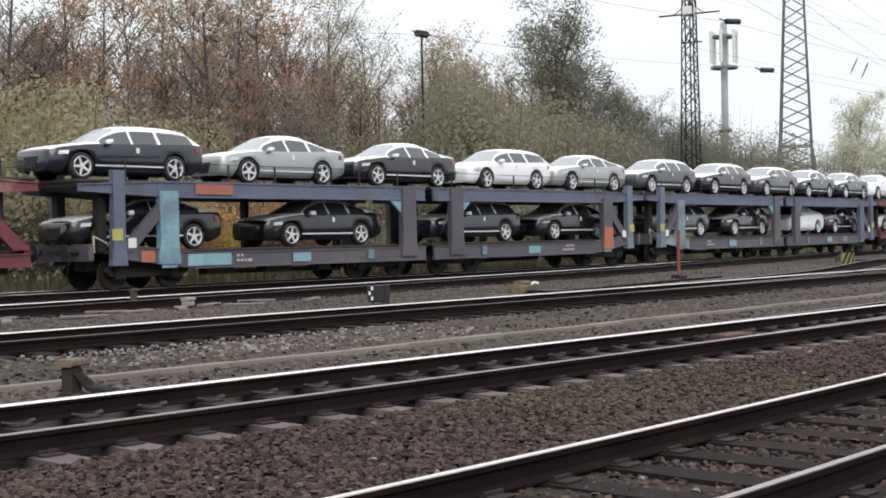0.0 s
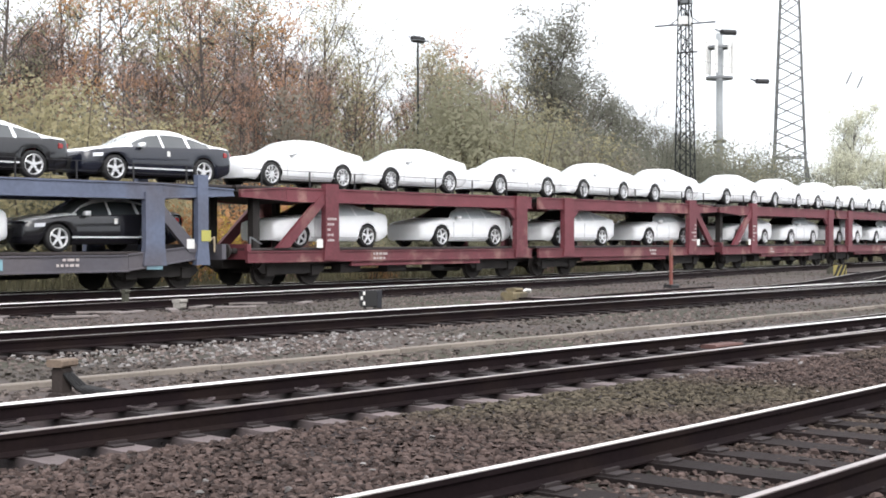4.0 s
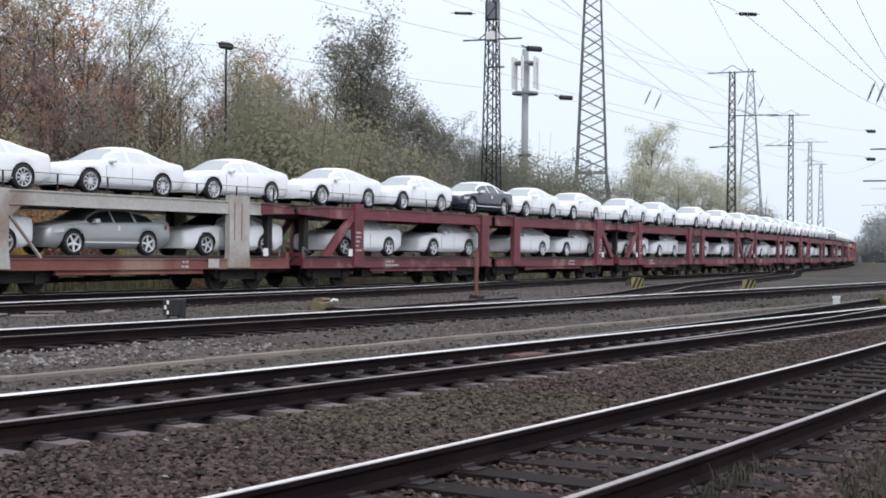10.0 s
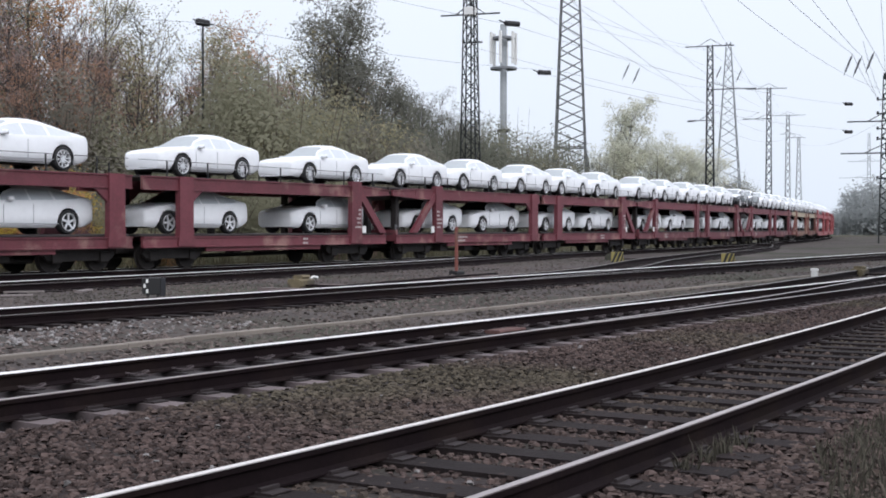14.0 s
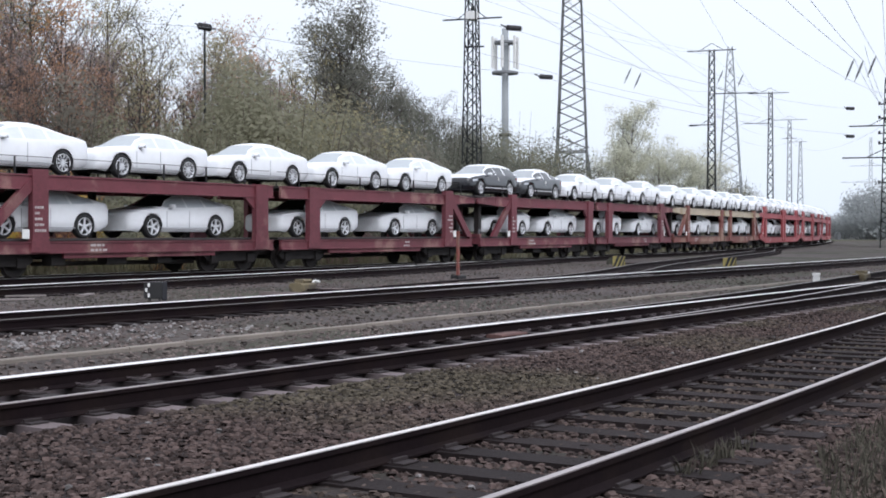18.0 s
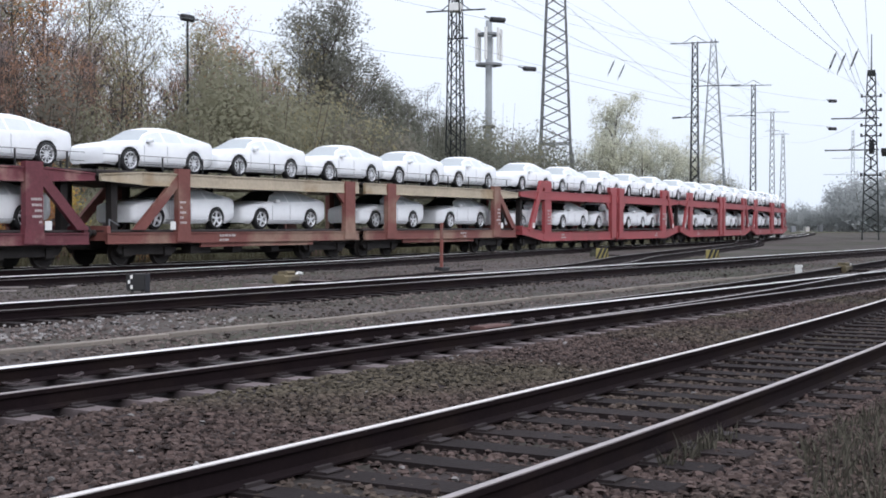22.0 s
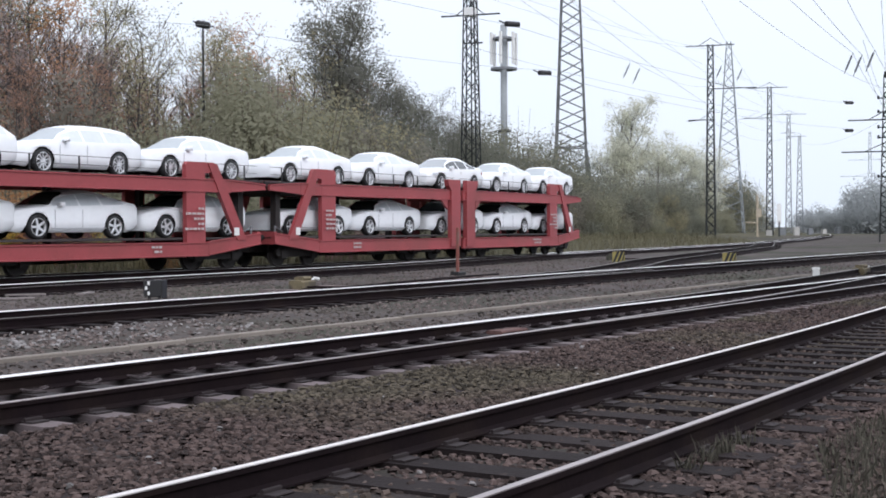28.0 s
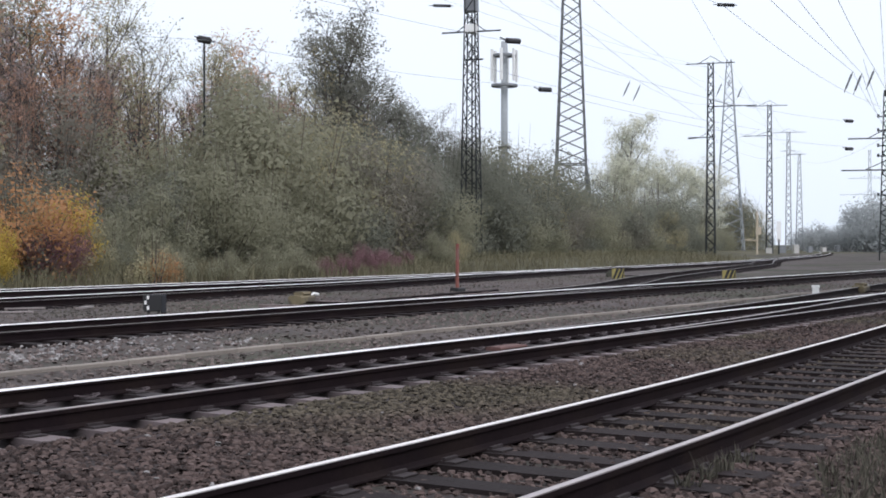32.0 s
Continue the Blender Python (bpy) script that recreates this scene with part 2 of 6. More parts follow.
class Build:
    """Collects boxes, bars, lathes and prisms into one mesh."""

    def __init__(self):
        self.v, self.f = [], []

    def add(self, verts, faces):
        k = len(self.v)
        self.v += [tuple(p) for p in verts]
        self.f += [tuple(i + k for i in f) for f in faces]
        return self

    def box(self, x0, x1, y0, y1, z0, z1, c=0.0):
        """A box with its four long edges chamfered by c."""
        if c <= 0:
            vs = [(x, y, z) for x in (x0, x1) for y in (y0, y1) for z in (z0, z1)]
            return self.add(vs, [(0, 1, 3, 2), (4, 6, 7, 5), (0, 4, 5, 1), (2, 3, 7, 6), (0, 2, 6, 4), (1, 5, 7, 3)])
        ring = [(y0 + c, z0), (y1 - c, z0), (y1, z0 + c), (y1, z1 - c), (y1 - c, z1), (y0 + c, z1), (y0, z1 - c), (y0, z0 + c)]
        vs = [(x, y, z) for x in (x0, x1) for y, z in ring]
        fs = [tuple(range(7, -1, -1)), tuple(range(8, 16))]
        fs += [(i, (i + 1) % 8, 8 + (i + 1) % 8, 8 + i) for i in range(8)]
        return self.add(vs, fs)

    def prism(self, outline, y0, y1):
        """A flat outline of (x, z), counter-clockwise seen from -y, given depth from y0 to y1."""
        n = len(outline)
        vs = [(x, y, z) for y in (y0, y1) for x, z in outline]
        fs = [tuple(range(n)), tuple(range(2 * n - 1, n - 1, -1))]
        fs += [((i + 1) % n, i, n + i, n + (i + 1) % n) for i in range(n)]
        return self.add(vs, fs)

    def bar(self, a, b, r, sides=5, r2=None):
        """A round or square bar from a to b."""
        a, b = Vector(a), Vector(b)
        d = (b - a).normalized()
        u = d.orthogonal().normalized()
        w = d.cross(u)
        vs = []
        for p, rr in ((a, r), (b, r if r2 is None else r2)):
            for k in range(sides):
                t = 2 * math.pi * k / sides
                vs.append(p + (u * math.cos(t) + w * math.sin(t)) * rr)
        fs = [(i, (i + 1) % sides, sides + (i + 1) % sides, sides + i) for i in range(sides)]
        fs += [tuple(range(sides - 1, -1, -1)), tuple(range(sides, 2 * sides))]
        return self.add(vs, fs)

    def lathe(self, profile, sides=20, axis="y", at=(0, 0, 0)):
        """Turns (radius, height) round an axis."""
        vs, n = [], len(profile)
        for k in range(sides):
            t = 2 * math.pi * k / sides
            for r, h in profile:
                p = {"y": (r * math.cos(t), h, r * math.sin(t)), "z": (r * math.cos(t), r * math.sin(t), h), "x": (h, r * math.cos(t), r * math.sin(t))}[axis]
                vs.append((p[0] + at[0], p[1] + at[1], p[2] + at[2]))
        fs = []
        for k in range(sides):
            j = (k + 1) % sides
            fs += [(k * n + i, k * n + i + 1, j * n + i + 1, j * n + i) for i in range(n - 1)]
        return self.add(vs, fs)

    def mesh(self, name, material, smooth=False):
        return mesh_of(name, self.v, self.f, material, smooth)


def part(name, data, parent, label="", at=None):
    """One mesh (a Build's or shared data) as a part under a thing."""
    ob = new(name, data)
    ob.parent = parent
    if at is not None:
        ob.matrix_basis = at
    return tagged(ob, label)


def thing(name, label, category, group="", kind="", at=None, data=None):
    ob = new(name, data)
    if at is not None:
        ob.matrix_basis = at
    return tagged(ob, label, category, group, kind)


# ---------------------------------------------------------------- the lines of the tracks
KNOT_S = [-60, -20, 20, 50, 80, 120, 170, 230, 320]
KNOT_H = [-0.0873, -0.0142, 0.0589, 0.1336, 0.1874, 0.2348, 0.279, 0.3116, 0.3415]
S_ALL = np.linspace(-600, 700, 2601)
H_ALL = np.interp(S_ALL, KNOT_S, KNOT_H)
X_ALL, Y_ALL = np.cumsum(np.cos(H_ALL)) * 0.5, np.cumsum(np.sin(H_ALL)) * 0.5
ZERO = int(np.argmin(np.abs(S_ALL)))
X_ALL, Y_ALL = X_ALL - X_ALL[ZERO] + 26.0, Y_ALL - Y_ALL[ZERO] + 30.99


def main_line(s):
    """Place and heading on the train's track, s metres along it."""
    return float(np.interp(s, S_ALL, X_ALL)), float(np.interp(s, S_ALL, Y_ALL)), float(np.interp(s, S_ALL, H_ALL))


def main_y(x):
    return float(np.interp(x, X_ALL, Y_ALL))


def line_a(x):
    return 3.99 + 0.0021 * min(x, 26) ** 2 + 0.055 * max(0, x - 26)


def line_b(x):
    return 8.85


def line_c(x):
    return 16.7 + 0.026 * (x - 13)


def smooth(a, b, x):
    t = min(1, max(0, (x - a) / (b - a)))
    return t * t * (3 - 2 * t)


def line_d(x):
    k = smooth(34, 70, x)
    return (1 - k) * (25.5 + 0.125 * (x - 20.7)) + k * main_y(x)


def line_e(x):
    near = line_c(x) + 0.00165 * max(0, x - 18) ** 2 * 2
    far = 22.0 + 0.243 * (x - 47)
    k = smooth(32, 52, x)
    e = (1 - k) * near + k * far
    k2 = smooth(85, 125, x)
    return (1 - k2) * e + k2 * main_y(x)


def road(fn, x0, x1, step):
    xs = np.arange(x0, x1 + step * 0.5, step)
    return [(float(x), fn(float(x))) for x in xs]


RAIL_PROFILE = [(-0.07, -0.16), (0.07, -0.16), (0.07, -0.148), (0.012, -0.125), (0.012, -0.045), (0.034, -0.036), (0.034, -0.006)]
RAIL_PROFILE += [(-0.034, -0.006), (-0.034, -0.036), (-0.012, -0.045), (-0.012, -0.125), (-0.07, -0.148)]
FACE_PROFILE = [(-0.034, -0.013), (0.034, -0.013), (0.028, -0.002), (0.012, 0.003), (-0.006, 0.003), (-0.022, -0.002)]
LOW_PROFILE = [(u, min(z, -0.0135)) for u, z in RAIL_PROFILE]
HEAD_PROFILE = [(-0.027, -0.007), (0.027, -0.007), (0.026, 0.0), (0.022, 0.002), (-0.022, 0.002), (-0.026, 0.0)]


def sweep(points, profile, off):
    v, f, n = [], [], len(profile)
    for i, (x, y) in enumerate(points):
        a, b = points[max(0, i - 1)], points[min(len(points) - 1, i + 1)]
        h = math.atan2(b[1] - a[1], b[0] - a[0])
        c, s = math.cos(h), math.sin(h)
        for u, z in profile:
            v.append((x - s * (off + u), y + c * (off + u), z))
        if i:
            k = (i - 1) * n
            f += [(k + j, k + n + j, k + n + (j + 1) % n, k + (j + 1) % n) for j in range(n)]
    return v, f


def track(name, label, fn, x0, x1, step, top, sleeper_mat, near0, near1, bolted=False, lower=0.0, clips=False):
    t = thing(name, label, "railway track", kind="structure", at=pose(0, 0, -lower))
    pts = road(fn, x0, x1, step)
    tops = top if isinstance(top, tuple) else (top, top)
    for off, head in zip((-0.7535, 0.7535), tops):
        r = part("rail", mesh_of("rail", *sweep(pts, LOW_PROFILE if head is RAIL_TOP else RAIL_PROFILE, off), RAIL_SIDE), t, "rust-brown steel rail")
        part("rail_head", mesh_of("rail_head", *sweep(pts, FACE_PROFILE if head is RAIL_TOP else HEAD_PROFILE, off), head), r, "worn bright running surface")
    sb = Build().box(-0.13, 0.13, -1.3, 1.3, -0.32, -0.165, 0.02).mesh("sleeper", sleeper_mat)
    pb = Build().box(-0.085, 0.085, -0.19, 0.19, -0.163, -0.15, 0.004)
    for y in (-0.1, 0.1):
        pb.box(-0.08, 0.08, y - 0.012, y + 0.012, -0.151, -0.128, 0.003)
    dark = len(pb.f)
    for side in (-1,) if clips else ():
        y = side * 0.135
        for dx in (-1, 1):
            loop = [(0.0, y + side * 0.01, -0.142), (0.05 * dx, y + side * 0.03, -0.136), (0.12 * dx, y + side * 0.02, -0.122), (0.135 * dx, y - side * 0.03, -0.118), (0.1 * dx, y - side * 0.06, -0.13)]
            for p, q in zip(loop, loop[1:]):
                pb.bar(p, q, 0.008, 4)
    pm = pb.mesh("base_plate", PLATE)
    pm.materials.append(CLIP)
    for k in range(dark, len(pm.polygons)):
        pm.polygons[k].material_index = 1
    far = Build()
    x = x0 + 0.3
    while x < x1:
        y = fn(x)
        h = math.atan2(fn(x + 0.2) - fn(x - 0.2), 0.4)
        m = pose(x, y, 0.004 * math.sin(x * 7), 0, 0, math.degrees(h) + math.sin(x * 13) * 0.5)
        if near0 <= x <= near1:
            s = part("sleeper", sb, t, at=m)
            if bolted:
                for yy in (-0.7535, 0.7535):
                    part("base_plate", pm, s, at=pose(0, yy, 0, 0, 0, 0 if yy > 0 else 180))
        else:
            k = len(far.v)
            far.box(-0.13, 0.13, -1.3, 1.3, -0.32, -0.165)
            far.v[k:] = [tuple(m @ Vector(p)) for p in far.v[k:]]
        x += 0.62
    if far.v:
        tagged(part("distant_sleepers", far.mesh("distant_sleepers", sleeper_mat), t), kind="stuff")
    return t
# ---------------------------------------------------------------- ground
def ground_z(x, y):
    d = y - main_y(x)
    z = -0.2
    if x < 170:
        for fn, deep in ((line_a, 0.003), (line_b, 0.14), (line_c, 0.08)):
            z -= deep * smooth(1.25, 1.08, abs(y - fn(x)))
        off = abs(y - line_b(x))
        z += 0.03 * smooth(1.15, 1.3, off) * smooth(2.6, 1.5, off)
    if d > 3.2:
        z += 0.55 * smooth(3.2, 12, d) + 1.2 * smooth(14, 60, d)
    if y < 2.0:
        z += 0.1 * smooth(2.0, 0.8, y)
    return z


def ground_sheet():
    xs = np.concatenate([np.linspace(-500, -20, 14), np.linspace(-10, 140, 151), np.linspace(150, 1600, 40)])
    ys = np.concatenate([np.linspace(-500, -10, 12), np.linspace(-4, 1.5, 12), np.linspace(2, 11, 91), np.linspace(11.5, 66, 110), np.linspace(72, 1200, 40)])
    v = []
    for x in xs:
        for y in ys:
            j = 0.03 * (noise.noise((x * 0.9, y * 0.9, 0)) + 0.6 * noise.noise((x * 2.3, y * 2.3, 5))) if -10 <= x <= 140 and -4 <= y <= 66 else 0
            v.append((x, y, ground_z(x, y) + j))
    n = len(ys)
    f = [(i * n + j, (i + 1) * n + j, (i + 1) * n + j + 1, i * n + j + 1) for i in range(len(xs) - 1) for j in range(n - 1)]
    me = mesh_of("ground", v, f, GROUND, True)
    me.materials.append(BANK)
    me.materials.append(OIL_SHADE)
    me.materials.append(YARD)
    for p in me.polygons:
        c = p.center
        if c.y - main_y(c.x) > 3.6 or c.y < -6 or c.x > 260:
            p.material_index = 1
        elif abs(c.y - line_b(c.x)) < 1.12:
            p.material_index = 2
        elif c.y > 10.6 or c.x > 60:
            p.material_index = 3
    return tagged(new("ground", me), "dark brown-grey ballast yard ground with weedy margins", "ground", kind="structure")


ground_sheet()


def stones(name, label, material, count, region, size, seed, lift=0.0, accept=None):
    """Loose angular stones, joined."""
    r = np.random.RandomState(seed)
    base = np.array([(-1, -1, -.6), (1, -.9, -.6), (.9, 1, -.6), (-.9, .9, -.6), (-.6, -.55, .6), (.6, -.6, .5), (.5, .6, .65), (-.65, .5, .55)])
    faces = np.array([(0, 1, 5, 4), (1, 2, 6, 5), (2, 3, 7, 6), (3, 0, 4, 7), (4, 5, 6, 7)])
    vs, fs, k = [], [], 0
    x0, x1, y0, y1 = region
    while k < count:
        x, y = r.uniform(x0, x1), r.uniform(y0, y1)
        if accept and not accept(x, y, r):
            continue
        s = size * r.uniform(0.55, 1.35)
        b = base * r.uniform(0.6, 1.25, (8, 3)) * (s * np.array([1.25, 0.9, 0.75]))
        a, c = r.uniform(0, 6.28), r.uniform(-1.0, 1.0)
        rz = np.array([[np.cos(a), -np.sin(a), 0], [np.sin(a), np.cos(a), 0], [0, 0, 1]])
        rx = np.array([[1, 0, 0], [0, np.cos(c), -np.sin(c)], [0, np.sin(c), np.cos(c)]])
        vs.append(b @ rx.T @ rz.T + (x, y, ground_z(x, y) + lift + s * r.uniform(-0.2, 0.9)))
        fs.append(faces + 8 * k)
        k += 1
    me = mesh_of(name, np.concatenate(vs).tolist(), np.concatenate(fs).tolist(), material)
    return tagged(new(name, me), label, "ballast", kind="stuff")


def in_view(x, y, r):
    """The wedge of ground that lies before the viewer, thinned with distance."""
    a = math.degrees(math.atan2(y, x))
    d = math.hypot(x, y)
    return 4 < a < 70 and r.uniform() < min(1, (11 / max(d, 1)) ** 1.4)


def sparse_tray(x, y, r):
    """Few loose stones lie between the rails."""
    if abs(y - line_b(x)) < 1.05 and r.uniform() < 0.92:
        return False
    if abs(y - line_a(x)) < 0.85 and r.uniform() < 0.5:
        return False
    return in_view(x, y, r)


stones("ballast", "dark brown angular track ballast between the rails", STONES, 68000, (2, 30, 0.9, 10.4), 0.0205, 3, 0.008, sparse_tray)
stones("ballast_rest", "dark brown angular track ballast round the standpoint", STONES, 5000, (-5, 12, -2.2, 6), 0.026, 6, 0.008)

stones("pale_litter", "few pale pebbles scattered over the near ballast", PALE_STONES, 90, (4, 16, 1, 8), 0.018, 7, 0.02)


def off_duct(x, y, r):
    return abs(y - 12.3 - 0.02 * (x - 13)) > 0.16 and in_view(x, y, r)


stones("ballast_far", "grey-brown track ballast between the farther rails", FAR_STONES, 28000, (4, 60, 10.4, 30), 0.025, 4, 0.0, off_duct)
stones("pale_ballast", "patch of pale fresh grey ballast beside the third track", PALE_STONES, 420, (8.5, 15.5, 13.1, 15.7), 0.024, 5, 0.02, in_view)
TRACKS = [
    track("near_track", "near track of dull rails on dark wooden sleepers", line_a, -6, 60, 0.5, (RAIL_WORN, RAIL_BRIGHT), SLEEPER, 2, 34, True),
    track("second_track", "second track with bright worn rails on dusty sleepers", line_b, -8, 160, 1.0, (RAIL_WORN, RAIL_TOP), SLEEPER_PALE, 2, 60, True, clips=True),
    track("third_track", "third track with worn rails in grey gravel", line_c, -8, 240, 1.0, (RAIL_DULL, RAIL_TOP), SLEEPER, 8, 60),
    track("siding_track", "siding that joins the main line at a turnout", line_d, -20, 70, 1.0, (RAIL_DULL, RAIL_TOP), SLEEPER, 14, 66),
    track("crossover_track", "diverging track from the third track to the main line", line_e, 18, 125, 1.0, RAIL_DULL, SLEEPER, 24, 80, lower=0.006),
    track("main_track", "main line track that the car train runs on", main_y, -320, 430, 2.0, RAIL_TOP, SLEEPER, 16, 70),
]


def branch_line(x):
    return 8.85 + 0.0022 * min(x - 9, 24) ** 2 + 0.106 * max(0, x - 33)


def branch_track():
    """A turnout whose closure rails lie close inside the second track."""
    t = thing("branch_track", "branch rails leaving the second track at a turnout", "railway track", kind="structure")
    pts = road(branch_line, 11.5, 78, 0.75)
    for off, head in ((-0.7535, RAIL_WORN), (0.7535, RAIL_DULL)):
        r = part("rail", mesh_of("rail", *sweep(pts, RAIL_PROFILE, off), RAIL_SIDE), t, "rust-brown steel rail", at=pose(0, 0, -0.004))
        part("rail_head", mesh_of("rail_head", *sweep(pts, HEAD_PROFILE, off), head), r)
    sb = Build().box(-0.13, 0.13, -1.3, 1.3, -0.32, -0.165, 0.02).mesh("sleeper", SLEEPER)
    for k in range(40):
        x = 46 + 0.62 * k
        part("sleeper", sb, t, at=pose(x, branch_line(x), 0.003, 0, 0, 6.0))
    part("lubricator_plate", Build().box(15.3, 16.0, 9.15, 9.4, -0.16, -0.11, 0.02).mesh("lubricator_plate", mat("rusty_plate", (0.1, 0.05, 0.043), 0.85, var=0.4, scale=3, fine=20)), t, "rust-red greasy plate")


branch_track()


def cable_duct():
    t = thing("cable_duct", "long pale concrete cable trough along the tracks", "cable duct", kind="structure")
    lid = Build().box(-0.495, 0.495, -0.06, 0.06, -0.1, 0.0, 0.012).mesh("duct_lid", mat("dusty_concrete_lid", (0.2, 0.175, 0.15), 0.9, var=0.35, scale=2, fine=25, obj=0.3))
    x = 4.0
    while x < 60:
        y = 12.3 + 0.02 * (x - 13)
        h = 1.15
        part("duct_lid", lid, t, at=pose(x, y, -0.145 + 0.006 * math.sin(x * 5), 0, 0, h))
        x += 1.0


cable_duct()


def unseen_bank():
    """A plain unseen bank, added to close the place behind the viewer and darken reflections."""
    r = np.random.RandomState(8)
    v, f, n = [], [], 90
    for i in range(n + 1):
        a = math.radians(-190 + 200 * i / n)
        for d, z in ((32, -0.5), (34, 4.5 + r.uniform(-1, 1)), (37, 8 + r.uniform(-1.5, 1.5)), (44, 8.5 + r.uniform(-1.5, 1.5))):
            d += r.uniform(-1, 1)
            v.append((math.cos(a) * d, math.sin(a) * d * 0.8, z))
    for i in range(n):
        for j in range(3):
            k = i * 4 + j
            f.append((k, k + 4, k + 5, k + 1))
    tagged(new("backdrop", mesh_of("backdrop", v, f, BANK, True)), "added dark bank, unseen, that darkens reflections", "backdrop", kind="structure")


unseen_bank()
# ---------------------------------------------------------------- cars
CAR_LENGTH, AXLE_F, AXLE_R, WHEEL_R = 4.92, 0.93, 3.84, 0.355
BELT = [(0, .70), (.05, .75), (.35, .83), (.9, .90), (1.3, .94), (2.5, .97), (3.6, 1.0), (4.4, 1.03), (4.82, 1.0), (4.92, .9)]
WIDE = [(0, .69), (.05, .78), (.2, .86), (.6, .91), (1.2, .935), (2.5, .94), (3.9, .93), (4.5, .895), (4.8, .84), (4.88, .79), (4.92, .72)]
TOPS = {
    "sedan": [(0, .73), (.05, .785), (.35, .88), (.9, .965), (1.35, 1.01), (1.75, 1.24), (2.1, 1.415), (2.45, 1.485), (2.8, 1.5), (3.2, 1.465), (3.6, 1.37), (4.0, 1.235), (4.35, 1.125), (4.7, 1.09), (4.86, 1.05), (4.92, .93)],
    "fastback": [(0, .72), (.05, .775), (.35, .87), (.9, .95), (1.35, 1.0), (1.75, 1.225), (2.1, 1.395), (2.45, 1.465), (2.8, 1.475), (3.2, 1.44), (3.7, 1.34), (4.2, 1.215), (4.6, 1.13), (4.8, 1.085), (4.88, 1.03), (4.92, .93)],
    "estate": [(0, .73), (.05, .785), (.35, .88), (.9, .965), (1.35, 1.01), (1.75, 1.24), (2.1, 1.42), (2.45, 1.49), (2.9, 1.505), (3.5, 1.495), (4.0, 1.46), (4.4, 1.39), (4.62, 1.24), (4.8, 1.08), (4.88, 1.0), (4.92, .9)],
}


def curve_at(points, x):
    return float(np.interp(x, [p[0] for p in points], [p[1] for p in points]))


def car_stations():
    xs = {0, .03, .08, .16, .28, .42, 1.36, 1.5, 1.64, 1.78, 1.93, 2.08, 2.25, 2.45, 2.52, 2.62, 2.85, 3.1, 3.3, 3.4, 4.3, 4.4, 4.5, 4.62, 4.72, 4.8, 4.86, 4.92}
    for c in (AXLE_F, AXLE_R):
        for k in range(11):
            xs.add(round(c + 0.405 * math.cos(math.pi * k / 10), 3))
    return sorted(xs)


def car_ring(x, tops):
    w, zb, zt = curve_at(WIDE, x), curve_at(BELT, x), curve_at(tops, x)
    h = max(0.02, zt - zb)
    cab = smooth(0.07, 0.3, h)
    low = 0.19 + 0.04 * smooth(0.4, 0, x) + 0.14 * smooth(4.4, 4.92, x)
    arch = False
    for c in (AXLE_F, AXLE_R):
        if abs(x - c) < 0.41:
            low = max(low, WHEEL_R + math.sqrt(max(0, 0.41 ** 2 - (x - c) ** 2)))
            arch = True
    top = zb - 0.1
    mid = low + (top - low) * 0.5
    roof = 0.585
    ring = [(w * (0.985 if arch else 0.86), low), (w * 0.985, low + (0.012 if arch else 0.09)), (w, mid if mid > low + 0.02 else low + 0.02), (w * 0.99, max(top, low + 0.03)), (w * 0.945, max(zb, low + 0.05))]
    wl = 0.8
    xg, zg = (1 - cab) * w * 0.86 + cab * roof, zb + h * (0.55 + 0.3 * cab)
    ring += [(w * 0.945 + (xg - w * 0.945) * wl, max(zb, low + 0.05) + (zg - zb) * wl)]
    ring += [(xg, zg), ((1 - cab) * w * 0.66 + cab * roof * 0.84, zb + h * (0.85 + 0.1 * cab)), ((1 - cab) * w * 0.35 + cab * roof * 0.45, zb + h * 0.985), (0, zt)]
    return ring


def car_shell(style):
    """Faces of the shell by the panel that they belong to."""
    tops = TOPS[style]
    xs = car_stations()
    back = {"sedan": (3.25, 4.33), "fastback": (3.25, 4.55), "estate": (4.36, 4.72)}[style]
    rings = []
    for x in xs:
        half = car_ring(x, tops)
        full = [(-y, z) for y, z in half] + [(y, z) for y, z in half[-2::-1]]
        rings.append([(x - CAR_LENGTH / 2, y, z) for y, z in full])
    panels = {k: Build() for k in ("body", "bonnet", "roof", "boot", "windscreen", "rear_window", *(a + b for a in ("front_window", "back_window", "quarter_window") for b in ("_near", "_far")))}
    n = len(rings[0])
    side_end = {"sedan": 4.05, "fastback": 4.25, "estate": 4.55}[style]
    for i in range(len(xs) - 1):
        xm = (xs[i] + xs[i + 1]) / 2
        for j in range(n - 1):
            k = min(j, n - 2 - j)
            key = "body"
            if k == 4 and 1.5 < xm < side_end:
                pillar = any(a < xm < b for a, b in ((2.45, 2.53), (3.3, 3.41)))
                key = "roof" if pillar else "front_window" if xm < 2.5 else "back_window" if xm < 3.35 else "quarter_window"
                key += "" if pillar else "_near" if j < n // 2 else "_far"
            elif k >= 6 and 1.36 < xm < 2.09:
                key = "windscreen"
            elif k >= 6 and back[0] < xm < back[1] and (style != "fastback" or xm > 3.3):
                key = "rear_window"
            elif k >= 4 and 0.1 < xm <= 1.5:
                key = "bonnet"
            elif k >= 4 and 1.3 < xm < 4.45:
                key = "roof"
            elif k >= 4 and xm >= 4.2:
                key = "boot"
            q = [rings[i][j], rings[i][j + 1], rings[i + 1][j + 1], rings[i + 1][j]]
            panels[key].add(q, [(3, 2, 1, 0)])
    for end, order in ((0, 1), (-1, -1)):
        r = rings[end]
        panels["body"].add(r, [tuple(range(n))[::order]])
    return panels


